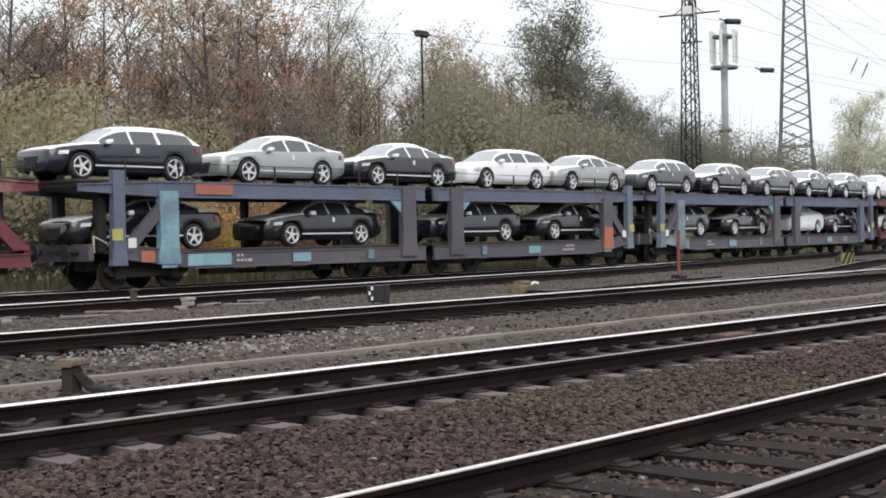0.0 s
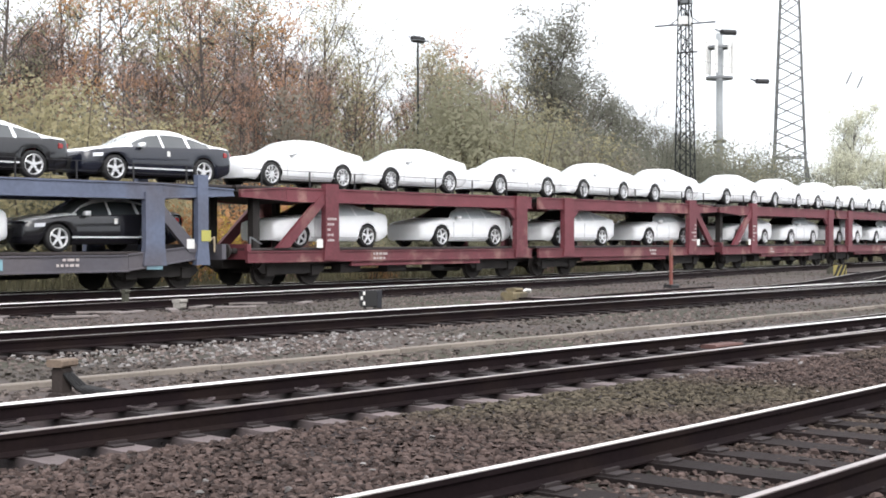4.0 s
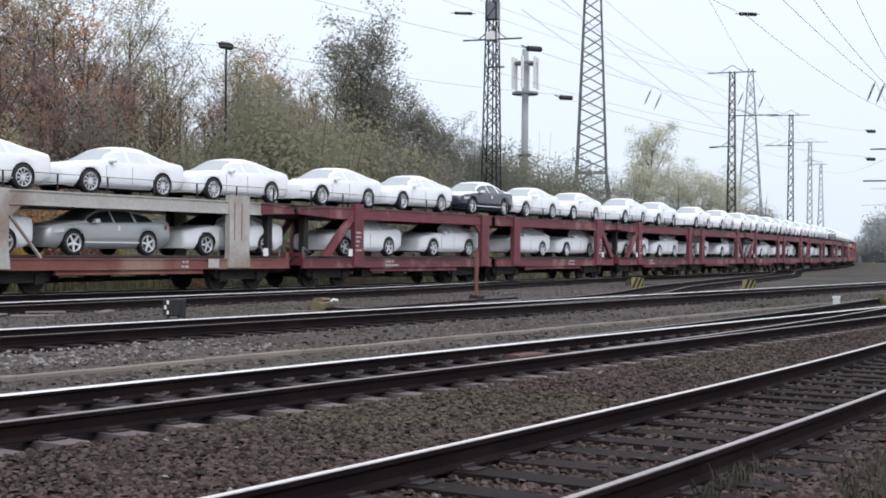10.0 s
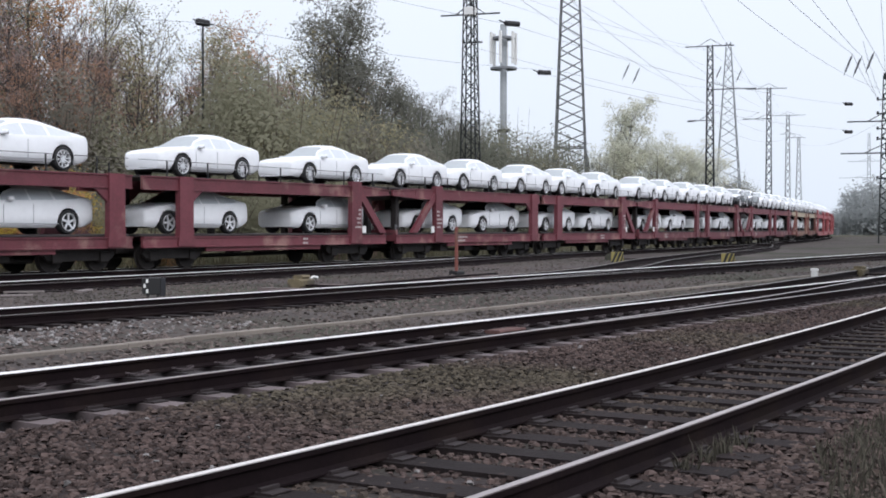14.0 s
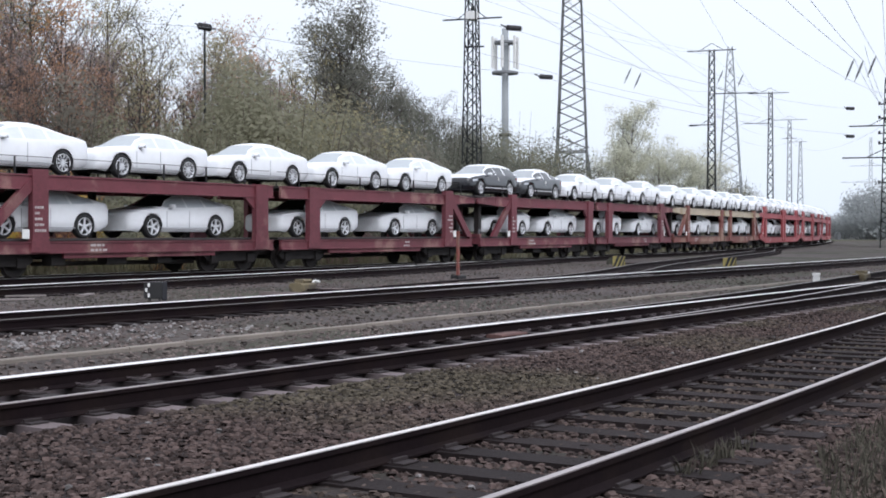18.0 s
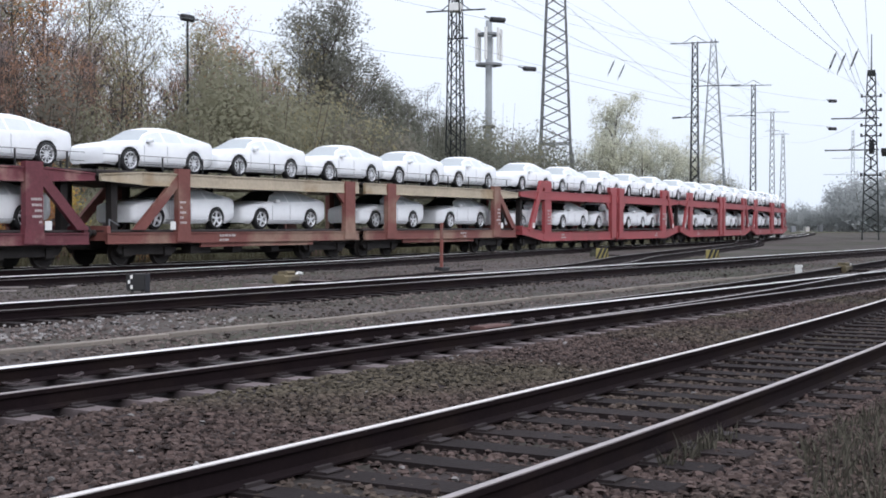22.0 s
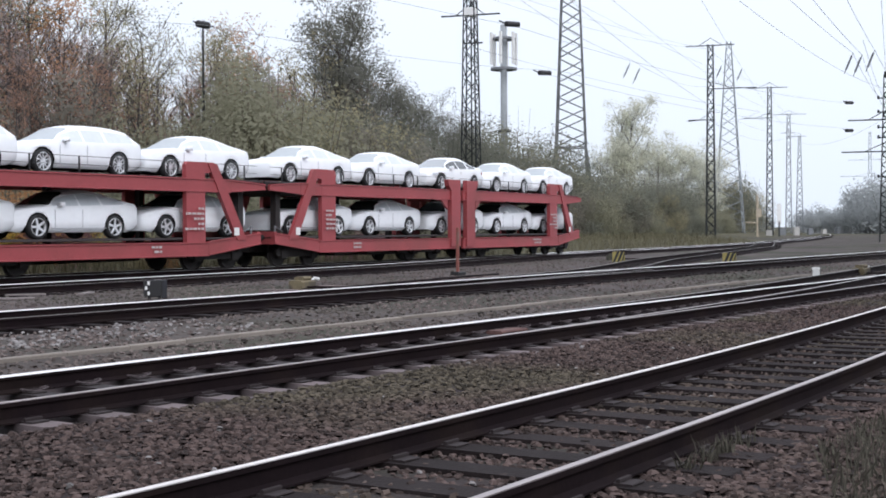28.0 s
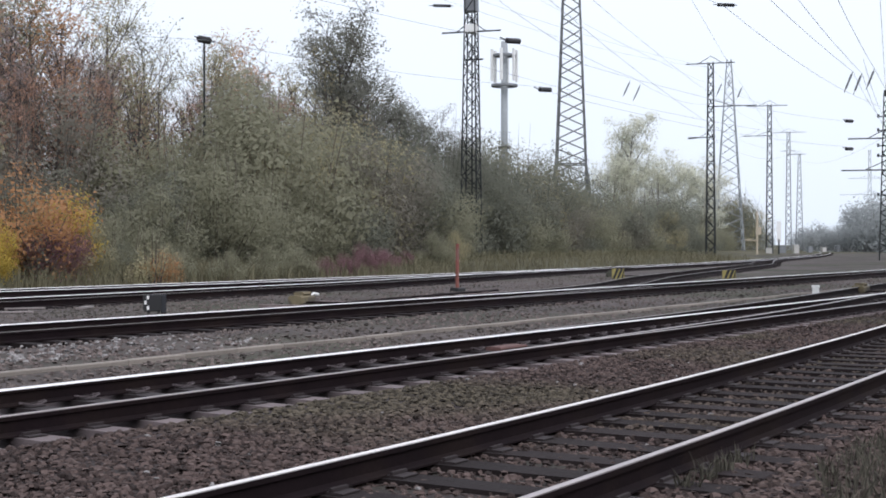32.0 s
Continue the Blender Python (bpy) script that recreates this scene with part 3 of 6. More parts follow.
def weld(b):
    """Joins equal corners, so that the panel shades smoothly."""
    at, keep, idx = {}, [], []
    for p in b.v:
        key = tuple(round(c, 5) for c in p)
        if key not in at:
            at[key] = len(keep)
            keep.append(p)
        idx.append(at[key])
    b.v = keep
    fs = []
    for f in b.f:
        g = [idx[i] for i in f]
        g = [c for i, c in enumerate(g) if c != g[i - 1]]
        if len(set(g)) >= 3:
            fs.append(tuple(g))
    b.f = fs
    return b


def wheel_meshes(spokes):
    ty = Build().lathe([(0.25, -0.1), (0.272, -0.118), (0.335, -0.114), (0.353, -0.08), (0.355, 0.0), (0.353, 0.08), (0.335, 0.114), (0.272, 0.118), (0.25, 0.1), (0.25, -0.1)], 24)
    rim = Build().lathe([(0.262, -0.114), (0.25, -0.122), (0.238, -0.108), (0.23, -0.05)], 24)
    for k in range(spokes):
        t = 2 * math.pi * k / spokes
        c, s = math.cos(t), math.sin(t)
        w0, w1 = (0.034, 0.026) if spokes < 8 else (0.018, 0.015)
        q = []
        for r, w, d in ((0.05, w0, -0.098), (0.242, w1, -0.11)):
            q += [(r * c - w * s, d, r * s + w * c), (r * c + w * s, d, r * s - w * c), (r * c + w * s, d + 0.03, r * s - w * c), (r * c - w * s, d + 0.03, r * s + w * c)]
        rim.add(q, [(0, 1, 5, 4), (1, 2, 6, 5), (2, 3, 7, 6), (3, 0, 4, 7)])
    rim.lathe([(0.0, -0.104), (0.05, -0.102), (0.062, -0.09)], 10)
    disc = Build().lathe([(0.0, -0.05), (0.16, -0.05), (0.24, -0.03)], 16)
    return ty.mesh("tyre", TYRE, True), rim.mesh("rim", ALLOY), disc.mesh("brake_disc", LINER)


WHEELS = {5: wheel_meshes(5), 10: wheel_meshes(10)}
SHELLS = {}


def car_mesh(style, panel, material):
    key = (style, panel, material.name)
    if key not in SHELLS:
        shell = SHELLS.setdefault(style, car_shell(style))
        b = shell[panel]
        if not b.v:
            SHELLS[key] = None
        else:
            weld(b)
            SHELLS[key] = b.mesh(panel, material, True)
    return SHELLS[key]


def car(style, look_of, label, spokes=5):
    """look_of: a paint, or 'cover' (fully wrapped) or 'wrap' (wrapped but for its windscreen)."""
    wrapped = look_of in ("cover", "wrap")
    paint = COVER if wrapped else PAINTS[look_of]
    name = {"sedan": "sedan_car", "fastback": "fastback_car", "estate": "estate_car"}[style]
    c = thing(name, label, "car", group="cars on the train")
    body = part("body", car_mesh(style, "body", paint), c)
    for panel in ("bonnet", "roof", "boot"):
        m = car_mesh(style, panel, COVER if wrapped else FILM)
        if m:
            part(panel, m, c, "" if wrapped else "panel under white protective film")
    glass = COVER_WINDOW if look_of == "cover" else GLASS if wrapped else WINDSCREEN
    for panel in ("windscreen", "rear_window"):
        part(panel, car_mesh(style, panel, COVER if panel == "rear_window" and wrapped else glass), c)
    for panel in ("front_window", "back_window", "quarter_window"):
        for side in ("_near", "_far"):
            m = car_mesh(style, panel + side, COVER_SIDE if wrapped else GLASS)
            if m:
                part(panel, m, c)
    ty, rim, disc = WHEELS[spokes]
    for x in (AXLE_F, AXLE_R):
        for side in (-1, 1):
            m = pose(x - CAR_LENGTH / 2, side * 0.815, WHEEL_R, 0, random.uniform(0, 70), 0 if side < 0 else 180)
            w = part("wheel", ty, c, "black tyre on a bright alloy wheel", at=m)
            part("rim", rim, w)
            part("brake_disc", disc, w)
    part("underbody", UNDERBODY, c)
    for side in (-1, 1):
        part("door_mirror", MIRROR_COVER if wrapped else (MIRROR_FILM), c, at=pose(1.72 - CAR_LENGTH / 2, side * 0.97, 0.99, 0, 0, 0))
        if not wrapped:
            part("headlamp", HEADLAMP, c, at=pose(0.27 - CAR_LENGTH / 2, side * 0.815, 0.66, 0, 0, side * 31))
            part("tail_lamp", TAILLAMP, c, at=pose(4.7 - CAR_LENGTH / 2, side * 0.8, 0.84, 0, 0, side * -20))
            part("rubbing_strip", STRIP, c, at=pose(0, side * 0.938, 0))
            part("door_tag", TAG, c, "white paper tag stuck on the door", at=pose(2.62 - CAR_LENGTH / 2, side * 0.943, 0.8))
        elif side < 0:
            part("cover_seam", SEAM, c, "grey stitched seam of the cover", at=pose(0, side * 0.941, 0))
    if not wrapped:
        part("grille", GRILLE, c)
    return c


_ub = Build().box(0.5 - 2.46, 4.5 - 2.46, -0.6, 0.6, 0.19, 0.62, 0.05)
UNDERBODY = _ub.mesh("underbody", LINER)
_m = Build()
_m.add([(-0.09, -0.1, -0.05), (0.07, -0.1, -0.05), (0.07, 0.1, -0.05), (-0.09, 0.1, -0.05), (-0.05, -0.09, 0.07), (0.06, -0.09, 0.07), (0.06, 0.08, 0.06), (-0.05, 0.08, 0.06)],
       [(3, 2, 1, 0), (4, 5, 6, 7), (0, 1, 5, 4), (1, 2, 6, 5), (2, 3, 7, 6), (3, 0, 4, 7)])
MIRROR_COVER, MIRROR_FILM = _m.mesh("door_mirror", COVER, True), _m.mesh("door_mirror", FILM, True)
HEADLAMP = Build().add([(-0.26, 0.02, -0.05), (0.28, 0.02, -0.01), (0.3, 0.03, 0.08), (-0.2, 0.03, 0.06), (-0.26, -0.04, -0.05), (0.28, -0.04, -0.01), (0.3, -0.03, 0.08), (-0.2, -0.03, 0.06)],
                       [(0, 1, 2, 3), (7, 6, 5, 4), (0, 4, 5, 1), (2, 6, 7, 3), (0, 3, 7, 4), (1, 5, 6, 2)]).mesh("headlamp", LAMPGLASS)
TAILLAMP = Build().box(-0.16, 0.18, -0.05, 0.05, -0.06, 0.08, 0.02).mesh("tail_lamp", TAILGLASS)
STRIP = Build().box(-1.15, 0.98, -0.008, 0.008, 0.36, 0.4).mesh("rubbing_strip", ALLOY)
TAG = Build().box(-0.05, 0.05, -0.006, 0.006, -0.07, 0.07).mesh("door_tag", WHITE)
SEAM = Build().box(-1.1, 1.0, -0.005, 0.005, 0.3, 0.325).box(0.08, 0.095, -0.005, 0.005, 0.3, 0.86).box(-0.95, -0.935, -0.005, 0.005, 0.3, 0.84).mesh("cover_seam", SEAM_GREY)
GRILLE = Build().add([(-2.452, -0.34, 0.62), (-2.452, 0.34, 0.62), (-2.448, 0.22, 0.3), (-2.448, -0.22, 0.3), (-2.475, -0.33, 0.6), (-2.475, 0.33, 0.6), (-2.47, 0.21, 0.32), (-2.47, -0.21, 0.32)],
                     [(4, 5, 6, 7), (0, 1, 5, 4), (1, 2, 6, 5), (2, 3, 7, 6), (3, 0, 4, 7)]).mesh("grille", LINER)
# ---------------------------------------------------------------- car-carrier wagons
FADED = mat("faded_orange_mark", (0.34, 0.12, 0.085), 0.6, var=0.3, scale=2)
WHEELSET = Build()
for _y in (-0.75, 0.75):
    _s = 1 if _y < 0 else -1
    WHEELSET.lathe([(0.08, _y - 0.06 * _s), (0.2, _y - 0.05 * _s), (0.38, _y - 0.03 * _s), (0.42, _y - 0.065 * _s), (0.425, _y + 0.04 * _s), (0.46, _y + 0.065 * _s), (0.2, _y + 0.06 * _s), (0.08, _y + 0.07 * _s)], 20)
WHEELSET.lathe([(0.08, -0.95), (0.08, 0.95)], 8)
WHEELSET = WHEELSET.mesh("wheelset", UNDER)
_b = Build()
for _y in (-0.98, 0.98):
    _b.prism([(-1.35, 0.5), (-1.2, 0.36), (-0.5, 0.33), (0.5, 0.33), (1.2, 0.36), (1.35, 0.5), (1.2, 0.66), (0.4, 0.74), (-0.4, 0.74), (-1.2, 0.66)], _y - 0.06, _y + 0.06)
    for _x in (-0.9, 0.9):
        _b.box(_x - 0.16, _x + 0.16, _y - 0.12, _y + 0.12, 0.26, 0.6, 0.04)
_b.box(-0.2, 0.2, -1.0, 1.0, 0.4, 0.62)
BOGIE = _b.mesh("bogie_frame", UNDER)
BUFFER = Build().lathe([(0.09, 0.0), (0.09, -0.3), (0.07, -0.3), (0.07, -0.5), (0.22, -0.52), (0.22, -0.56), (0.0, -0.575)], 14, "x").mesh("buffer", UNDER)
HOOK = Build().bar((0, 0, 0.98), (-0.35, 0, 0.98), 0.06, 6).bar((-0.3, 0, 1.0), (-0.42, 0, 0.6), 0.035, 6).bar((-0.42, 0, 0.6), (-0.2, 0, 0.5), 0.03, 6).mesh("coupling_hook", UNDER)
STANCHION = Build().box(-0.018, 0.018, -0.018, 0.018, 0, 0.5, 0.004).mesh("stanchion", WIRE)
TRIANGLE = Build().prism([(-0.16, 0), (0.16, 0), (0, 0.28)], -0.01, 0.01).mesh("frame_plate", WHITE)


def beam(x0, x1, zt0, zt1, zb0, zb1, y, w, material, name, flange=0.035):
    """A pressed-steel side beam: a web with flanges on its outer face; its depth may taper."""
    s = 1 if y > 0 else -1
    a, b, c = y - s * w / 2, y + s * w / 2, y + s * (w / 2 + flange)
    v = []
    for x, zt, zb in ((x0, zt0, zb0), (x1, zt1, zb1)):
        v += [(x, a, zb), (x, c, zb), (x, c, zb + 0.04), (x, b, zb + 0.045), (x, b, zt - 0.045), (x, c, zt - 0.04), (x, c, zt), (x, a, zt)]
    f = [(i, (i + 1) % 8, 8 + (i + 1) % 8, 8 + i) for i in range(8)] + [tuple(range(7, -1, -1)), tuple(range(8, 16))]
    if s > 0:
        f = [q[::-1] for q in f]
    return mesh_of(name, v, f, material)


def bars_of_writing(rows, x0, z0, gap, rng):
    """Unreadable lettering as short bars."""
    b = Build()
    for r in range(rows):
        x = x0
        for _ in range(rng.randint(2, 5)):
            w = rng.uniform(0.06, 0.2)
            b.box(x, x + w, -0.004, 0.004, z0 - r * gap - 0.07, z0 - r * gap)
            x += w + 0.05
    return b


SPECS = {
    "red": dict(sill=RED, post=RED, upper=RED, deck_z=1.1, sill_z=(0.56, 1.02), up_z=(2.45, 2.87), posts=[], diag=[], inner=0.55, end_taper=0.22),
    "rust": dict(sill=RUST, post=RUST, upper=CREAM, deck_z=1.1, sill_z=(0.56, 1.02), up_z=(2.45, 2.87), posts=[], diag=[], inner=0.55, end_taper=0.22),
    "grey": dict(sill=RUST, post=GREY, upper=GREY, deck_z=1.1, sill_z=(0.56, 1.02), up_z=(2.45, 2.87), posts=[(2.5, 3.45, 3.05)], diag=[], inner=0.5, end_taper=0.22),
    "blue": dict(sill=SLATE, post=SKYBLUE, upper=STEELBLUE, deck_z=1.03, sill_z=(0.5, 0.95), up_z=(2.42, 2.86), posts=[(1.05, 1.4, 3.12), (2.5, 3.1, 2.6)], diag=[(2.75, 2.45, 1.2, 1.0)], inner=0.7, end_taper=0.2),
    "fresh": dict(sill=FRESH_RED, post=FRESH_RED, upper=FRESH_RED, deck_z=1.04, sill_z=(0.45, 0.9), up_z=(2.5, 2.93), posts=[(3.1, 3.95, 3.45)], diag=[(2.62, 3.42, 1.12, 0.95)], inner=0.1, end_taper=0.2),
}


PALE_TEAL = mat("chalky_teal_paint", (0.2, 0.27, 0.29), 0.6, var=0.3, scale=0.9, fine=9, second=(0.13, 0.15, 0.17), mix=0.5)
PALE_BLUE = mat("chalky_blue_paint", (0.15, 0.19, 0.23), 0.6, var=0.3, scale=0.9, fine=9, second=(0.12, 0.14, 0.19), mix=0.5)
# the blue wagons' posts were repainted one by one: wagon, then distance from its outer end
POST_PAINT = {2: {1.05: STEELBLUE}, 3: {1.05: PALE_BLUE, 2.5: SLATE}, 4: {1.05: PALE_BLUE, 2.5: PALE_TEAL}, 5: {1.05: STEELBLUE, 2.5: STEELBLUE}}


def wagon(kind, length, label, seed, inner_shift=0.0, far=1):
    """Half of an articulated two-deck car wagon; its outer end is at -x, its joint at +x."""
    sp = SPECS[kind]
    posts, braces, first = sp["posts"], sp["diag"], 1.9
    if kind in ("red", "rust"):
        # the two halves of a red wagon are not alike: the leading one has its post farther in
        posts, braces, first = ([(3.35, 3.9, 3.02)], [(3.42, 2.8, 1.45, 1.1)], 3.41) if seed % 2 == 0 else ([(2.1, 2.72, 3.02)], [(2.16, 2.8, 0.35, 1.1)], 2.16)
    rng = random.Random(seed)
    t = thing("car_carrier_wagon", label, "railway wagon", group="wagons of the train")
    h = length / 2
    x0, x1 = -h + (1.0 if kind == "blue" else 0.35), h - 0.2
    zs0, zs1 = sp["sill_z"]
    zu0, zu1 = sp["up_z"]
    for side in (-1, 1):
        y = side * 1.36
        if kind in ("fresh", "blue"):
            part("side_sill", beam(x0 + 2.6, x1, zs1, zs1, zs0, zs0, y, 0.1, sp["sill"], "side_sill"), t)
            part("sill_end", beam(x0, x0 + 2.59, zs1 + 0.28, zs1 + 0.02, zs1 - 0.1, zs0 + 0.02, y, 0.1, PALE_TEAL if seed == 4 else sp["sill"], "sill_end"), t)
        else:
            part("side_sill", beam(x0, x1, zs1, zs1, zs0 + 0.12, zs0 + 0.12, y, 0.1, sp["sill"], "side_sill"), t)
            part("sill_apron", beam(x0 + 4.2, x1 - 2.9, zs0 + 0.12, zs0 + 0.12, zs0 - 0.02, zs0 - 0.02, y - side * 0.03, 0.06, sp["sill"], "sill_apron", 0.02), t)
        part("upper_beam", beam(x0 + 1.5, x1, zu1, zu1, zu0, zu0, y, 0.1, sp["upper"], "upper_beam"), t)
        part("upper_beam_end", beam(-h + 0.1, x0 + 1.49, zu1 - 0.1, zu1, zu1 - 0.1 - sp["end_taper"], zu0 + 0.02, y, 0.09, RED if kind == "grey" and seed % 2 else sp["upper"], "upper_beam_end"), t)
        for a, b, top in posts:
            p = Build()
            if kind == "fresh":
                p.prism([(a - h, zs0 + 0.1), (b - h, zs0 + 0.1), (b - h + 0.02, top - 0.1), (b - h - 0.08, top), (a - h - 0.4, top), (a - h - 0.55, top - 0.12), (a - h - 0.42, top - 0.3), (a - h, top - 0.36)], y - 0.13 * (side > 0) - 0.02, y + 0.13 * (side < 0) + 0.02)
            else:
                p.prism([(a - h - 0.06, zs1 - 0.3), (b - h + 0.06, zs1 - 0.3), (b - h, zs1 + 0.25), (b - h, top), (a - h, top), (a - h, zs1 + 0.25)], y - 0.1, y + 0.1)
            part("post", p.mesh("post", POST_PAINT.get(seed, {}).get(a, sp["post"])), t, at=pose(0, side * 0.035, 0))
        for xa, za, xb, zb in braces:
            d = Build().prism([(xb - h, zb), (xb - h + 0.46, zb), (xa - h + 0.36, za), (xa - h - 0.06, za)], y - 0.07, y + 0.07)
            part("brace", d.mesh("brace", sp["sill"] if kind == "blue" else sp["post"]), t, at=pose(0, side * 0.02, 0))
        xi = h - sp["inner"] - inner_shift
        top = 3.35 if kind == "fresh" else zu1 + 0.02
        w = 0.95 if kind == "fresh" else 0.62
        q = [(xi - w - 0.06, zs1 - 0.3), (xi + 0.06, zs1 - 0.3), (xi, zs1 + 0.25), (xi, top), (xi - w, top), (xi - w, zs1 + 0.25)]
        if kind == "fresh":
            q = [(xi - 0.75, zs0 + 0.1), (xi, zs0 + 0.1), (xi, top), (xi - w - 0.1, top), (xi - w - 0.02, top - 0.25), (xi - 0.75, top - 0.45)]
        part("inner_post", Build().prism(q, y - 0.1, y + 0.1).mesh("inner_post", GREY if kind == "grey" else SLATE if kind == "blue" else sp["post"]), t, at=pose(0, side * 0.03, 0))
        gusset = Build().prism([(xi - w - 0.5, zu0), (xi - w, zu0 - 0.4), (xi - w, zu0)], y - 0.05, y + 0.05)
        part("gusset", gusset.mesh("gusset", sp["post"]), t)
        part("buffer", BUFFER, t, at=pose(-h + 0.5, side * 0.875, 1.02))
        rope = Build().bar((x0, y - side * 0.12, zu1 + 0.5), (x1, y - side * 0.12, zu1 + 0.5), 0.012, 4).bar((x0, y - side * 0.12, zu1 + 0.25), (x1, y - side * 0.12, zu1 + 0.25), 0.008, 4)
        part("guard_rope", rope.mesh("guard_rope", WIRE), t, "thin steel guard rope along the upper deck")
        n = 7
        for k in range(n):
            part("stanchion", STANCHION, t, at=pose(x0 + (x1 - x0) * (k + 0.35) / n, y - side * 0.12, zu1))
    for name, z, a, b in (("lower_deck", sp["deck_z"], x0, x1), ("upper_deck", zu1 + 0.02, -h + 0.05, x1)):
        d = Build().box(a, b, -1.26, 1.26, z - 0.07, z, 0.012)
        part(name, d.mesh(name, DECK), t)
    part("centre_sill", Build().box(x0, x1, -0.3, 0.3, 0.5, 0.86, 0.03).mesh("centre_sill", UNDER), t)
    part("buffer_beam", Build().box(-h + 0.35, -h + 0.5, -1.38, 1.38, 0.78, 1.22, 0.02).mesh("buffer_beam", sp["sill"]), t)
    part("coupling_hook", HOOK, t, at=pose(-h + 0.4, 0, 0.04))
    for side in (-1, 1):
        part("end_pillar", Build().box(-h + 0.85, -h + 1.1, side * 0.95 - 0.12, side * 0.95 + 0.12, 1.0, zu1 - 0.1).mesh("end_pillar", UNDER), t)
        rail = Build().bar((-h + 0.62, side * 1.2, 1.0), (-h + 0.62, side * 1.2, 1.42), 0.03, 6).bar((-h + 0.62, side * 1.2, 1.42), (-h + 1.0, side * 1.25, 1.22), 0.022, 6)
        part("shunter_handrail", rail.mesh("shunter_handrail", CREAM if kind == "blue" else GALV), t, "bent grab handle at the wagon end")
    ramp = Build().prism([(-h + 0.1, zu1 - 0.04), (-h + 0.1, zu1 - 0.16), (-h + 2.4, zu0 - 0.02), (-h + 3.2, zu0 + 0.1), (-h + 3.2, zu1 - 0.04)], -1.22, 1.22)
    part("deck_end", ramp.mesh("deck_end", UNDER), t, "dark underside of the upper deck end")
    if kind == "grey":
        for side in (-1, 1):
            xi = h - sp["inner"] - inner_shift - 0.4
            part("tie_bar", Build().bar((xi, side * 1.42, zu0), (xi - 1.35, side * 1.42, zs1), 0.05, 5).mesh("tie_bar", GREY), t)
        if seed % 2:
            lad = Build().box(h - 3.25, h - 3.2, -1.5, -1.44, 1.6, 2.8).box(h - 2.9, h - 2.85, -1.5, -1.44, 1.6, 2.8)
            for k in range(4):
                lad.box(h - 3.2, h - 2.9, -1.49, -1.46, 1.7 + k * 0.28, 1.74 + k * 0.28)
            part("ladder", lad.mesh("ladder", RUST), t, at=pose(0, 0, 0, 0, 0, 180))
    for k in range(3):
        xx = -h + 3.6 + k * (length - 5.5) / 2
        part("deck_column", Build().box(xx - 0.09, xx + 0.09, far - 0.1, far + 0.1, zs1, zu1 - 0.08).mesh("deck_column", UNDER), t)
    for xb in ((2.4, length - 1.9) if kind != "fresh" else (2.2, length - 2.2)):
        bo = part("bogie_frame", BOGIE, t, "grimy bogie", at=pose(xb - h, 0, 0))
        for xx in (-0.9, 0.9):
            part("wheelset", WHEELSET, bo, at=pose(xx, 0, 0.425))
    for k in range(3):
        xx = -h + 4.3 + k * 2.1
        part("equipment_box", Build().box(xx, xx + rng.uniform(0.4, 1.0), -1.15, -0.75, 0.32, 0.6, 0.03).mesh("equipment_box", UNDER), t)
    part("brake_pipe", Build().bar((x0 + 3.8, -0.5, 0.38), (x1 - 3, -0.5, 0.34), 0.07, 6).mesh("brake_pipe", UNDER), t)
    for side in (-1, 1):
        yf = side * (1.36 + 0.09)
        rows = bars_of_writing(2, -1.5, zs1 - 0.08 if kind not in ("fresh",) else zs1 - 0.1, 0.14, rng)
        tagged(part("lettering", rows.mesh("lettering", LETTER), t, "small white lettering", at=pose(0, yf, 0)), kind="stuff")
        rows = bars_of_writing(5, first - h if kind != "fresh" else 3.25 - h, 2.0, 0.16, rng)
        rows.v = [(first - h + (p[0] - first + h) * 0.42, p[1], p[2]) for p in rows.v] if kind in ("red", "rust") else rows.v
        if kind in ("red", "rust", "fresh"):
            tagged(part("lettering", rows.mesh("lettering", LETTER), t, at=pose(0, side * (1.36 + 0.142), 0)), kind="stuff")
        part("frame_plate", Build().box(1.35 - h, 1.6 - h, -0.006, 0.006, 1.1, 1.36).mesh("frame_plate", WHITE), t, "small white board", at=pose(first - 1.75 if kind in ("red", "rust") else 0.15, yf, 0.0))
        if kind == "blue":
            for xx, w, z0, z1, m in ((2.55, 0.5, 0.55, 1.0, SKYBLUE), (3.4, 1.5, 0.58, 0.9, SKYBLUE), (7.2, 0.7, 0.6, 0.86, SKYBLUE), (1.9, 0.42, 0.72, 1.02, ORANGE), (10.3, 0.25, 0.62, 0.9, SKYBLUE)):
                if m is ORANGE and seed != 2 or m is SKYBLUE and xx > 3 and seed > 2 and xx < 7:
                    continue
                part("paint_patch", Build().box(xx - h, xx + w - h, -0.006, 0.006, z0, z1).mesh("paint_patch", m), t, "patch of fresh paint", at=pose(0, side * (1.36 + 0.094), 0))
            if seed == 3:
                part("paint_patch", Build().prism([(2.46 - h, 0.66), (3.14 - h, 0.66), (3.1 - h, 1.2), (3.1 - h, 1.5), (2.5 - h, 1.5), (2.5 - h, 1.2)], -0.006, 0.006).mesh("paint_patch", ORANGE), t, "orange primer at the post's foot", at=pose(0, side * 1.502, 0))
            if seed == 2:
                part("owner_mark", Build().box(3.7 - h, 5.0 - h, -0.006, 0.006, 2.52, 2.8).mesh("owner_mark", FADED), t, "faded dull orange painted mark", at=pose(0, side * 1.455, 0))
            part("yellow_mark", Build().box(0.98 - h, 1.3 - h, -0.006, 0.006, 1.3, 1.6).mesh("yellow_mark", YELLOW), t, at=pose(0, side * 1.505, 0))
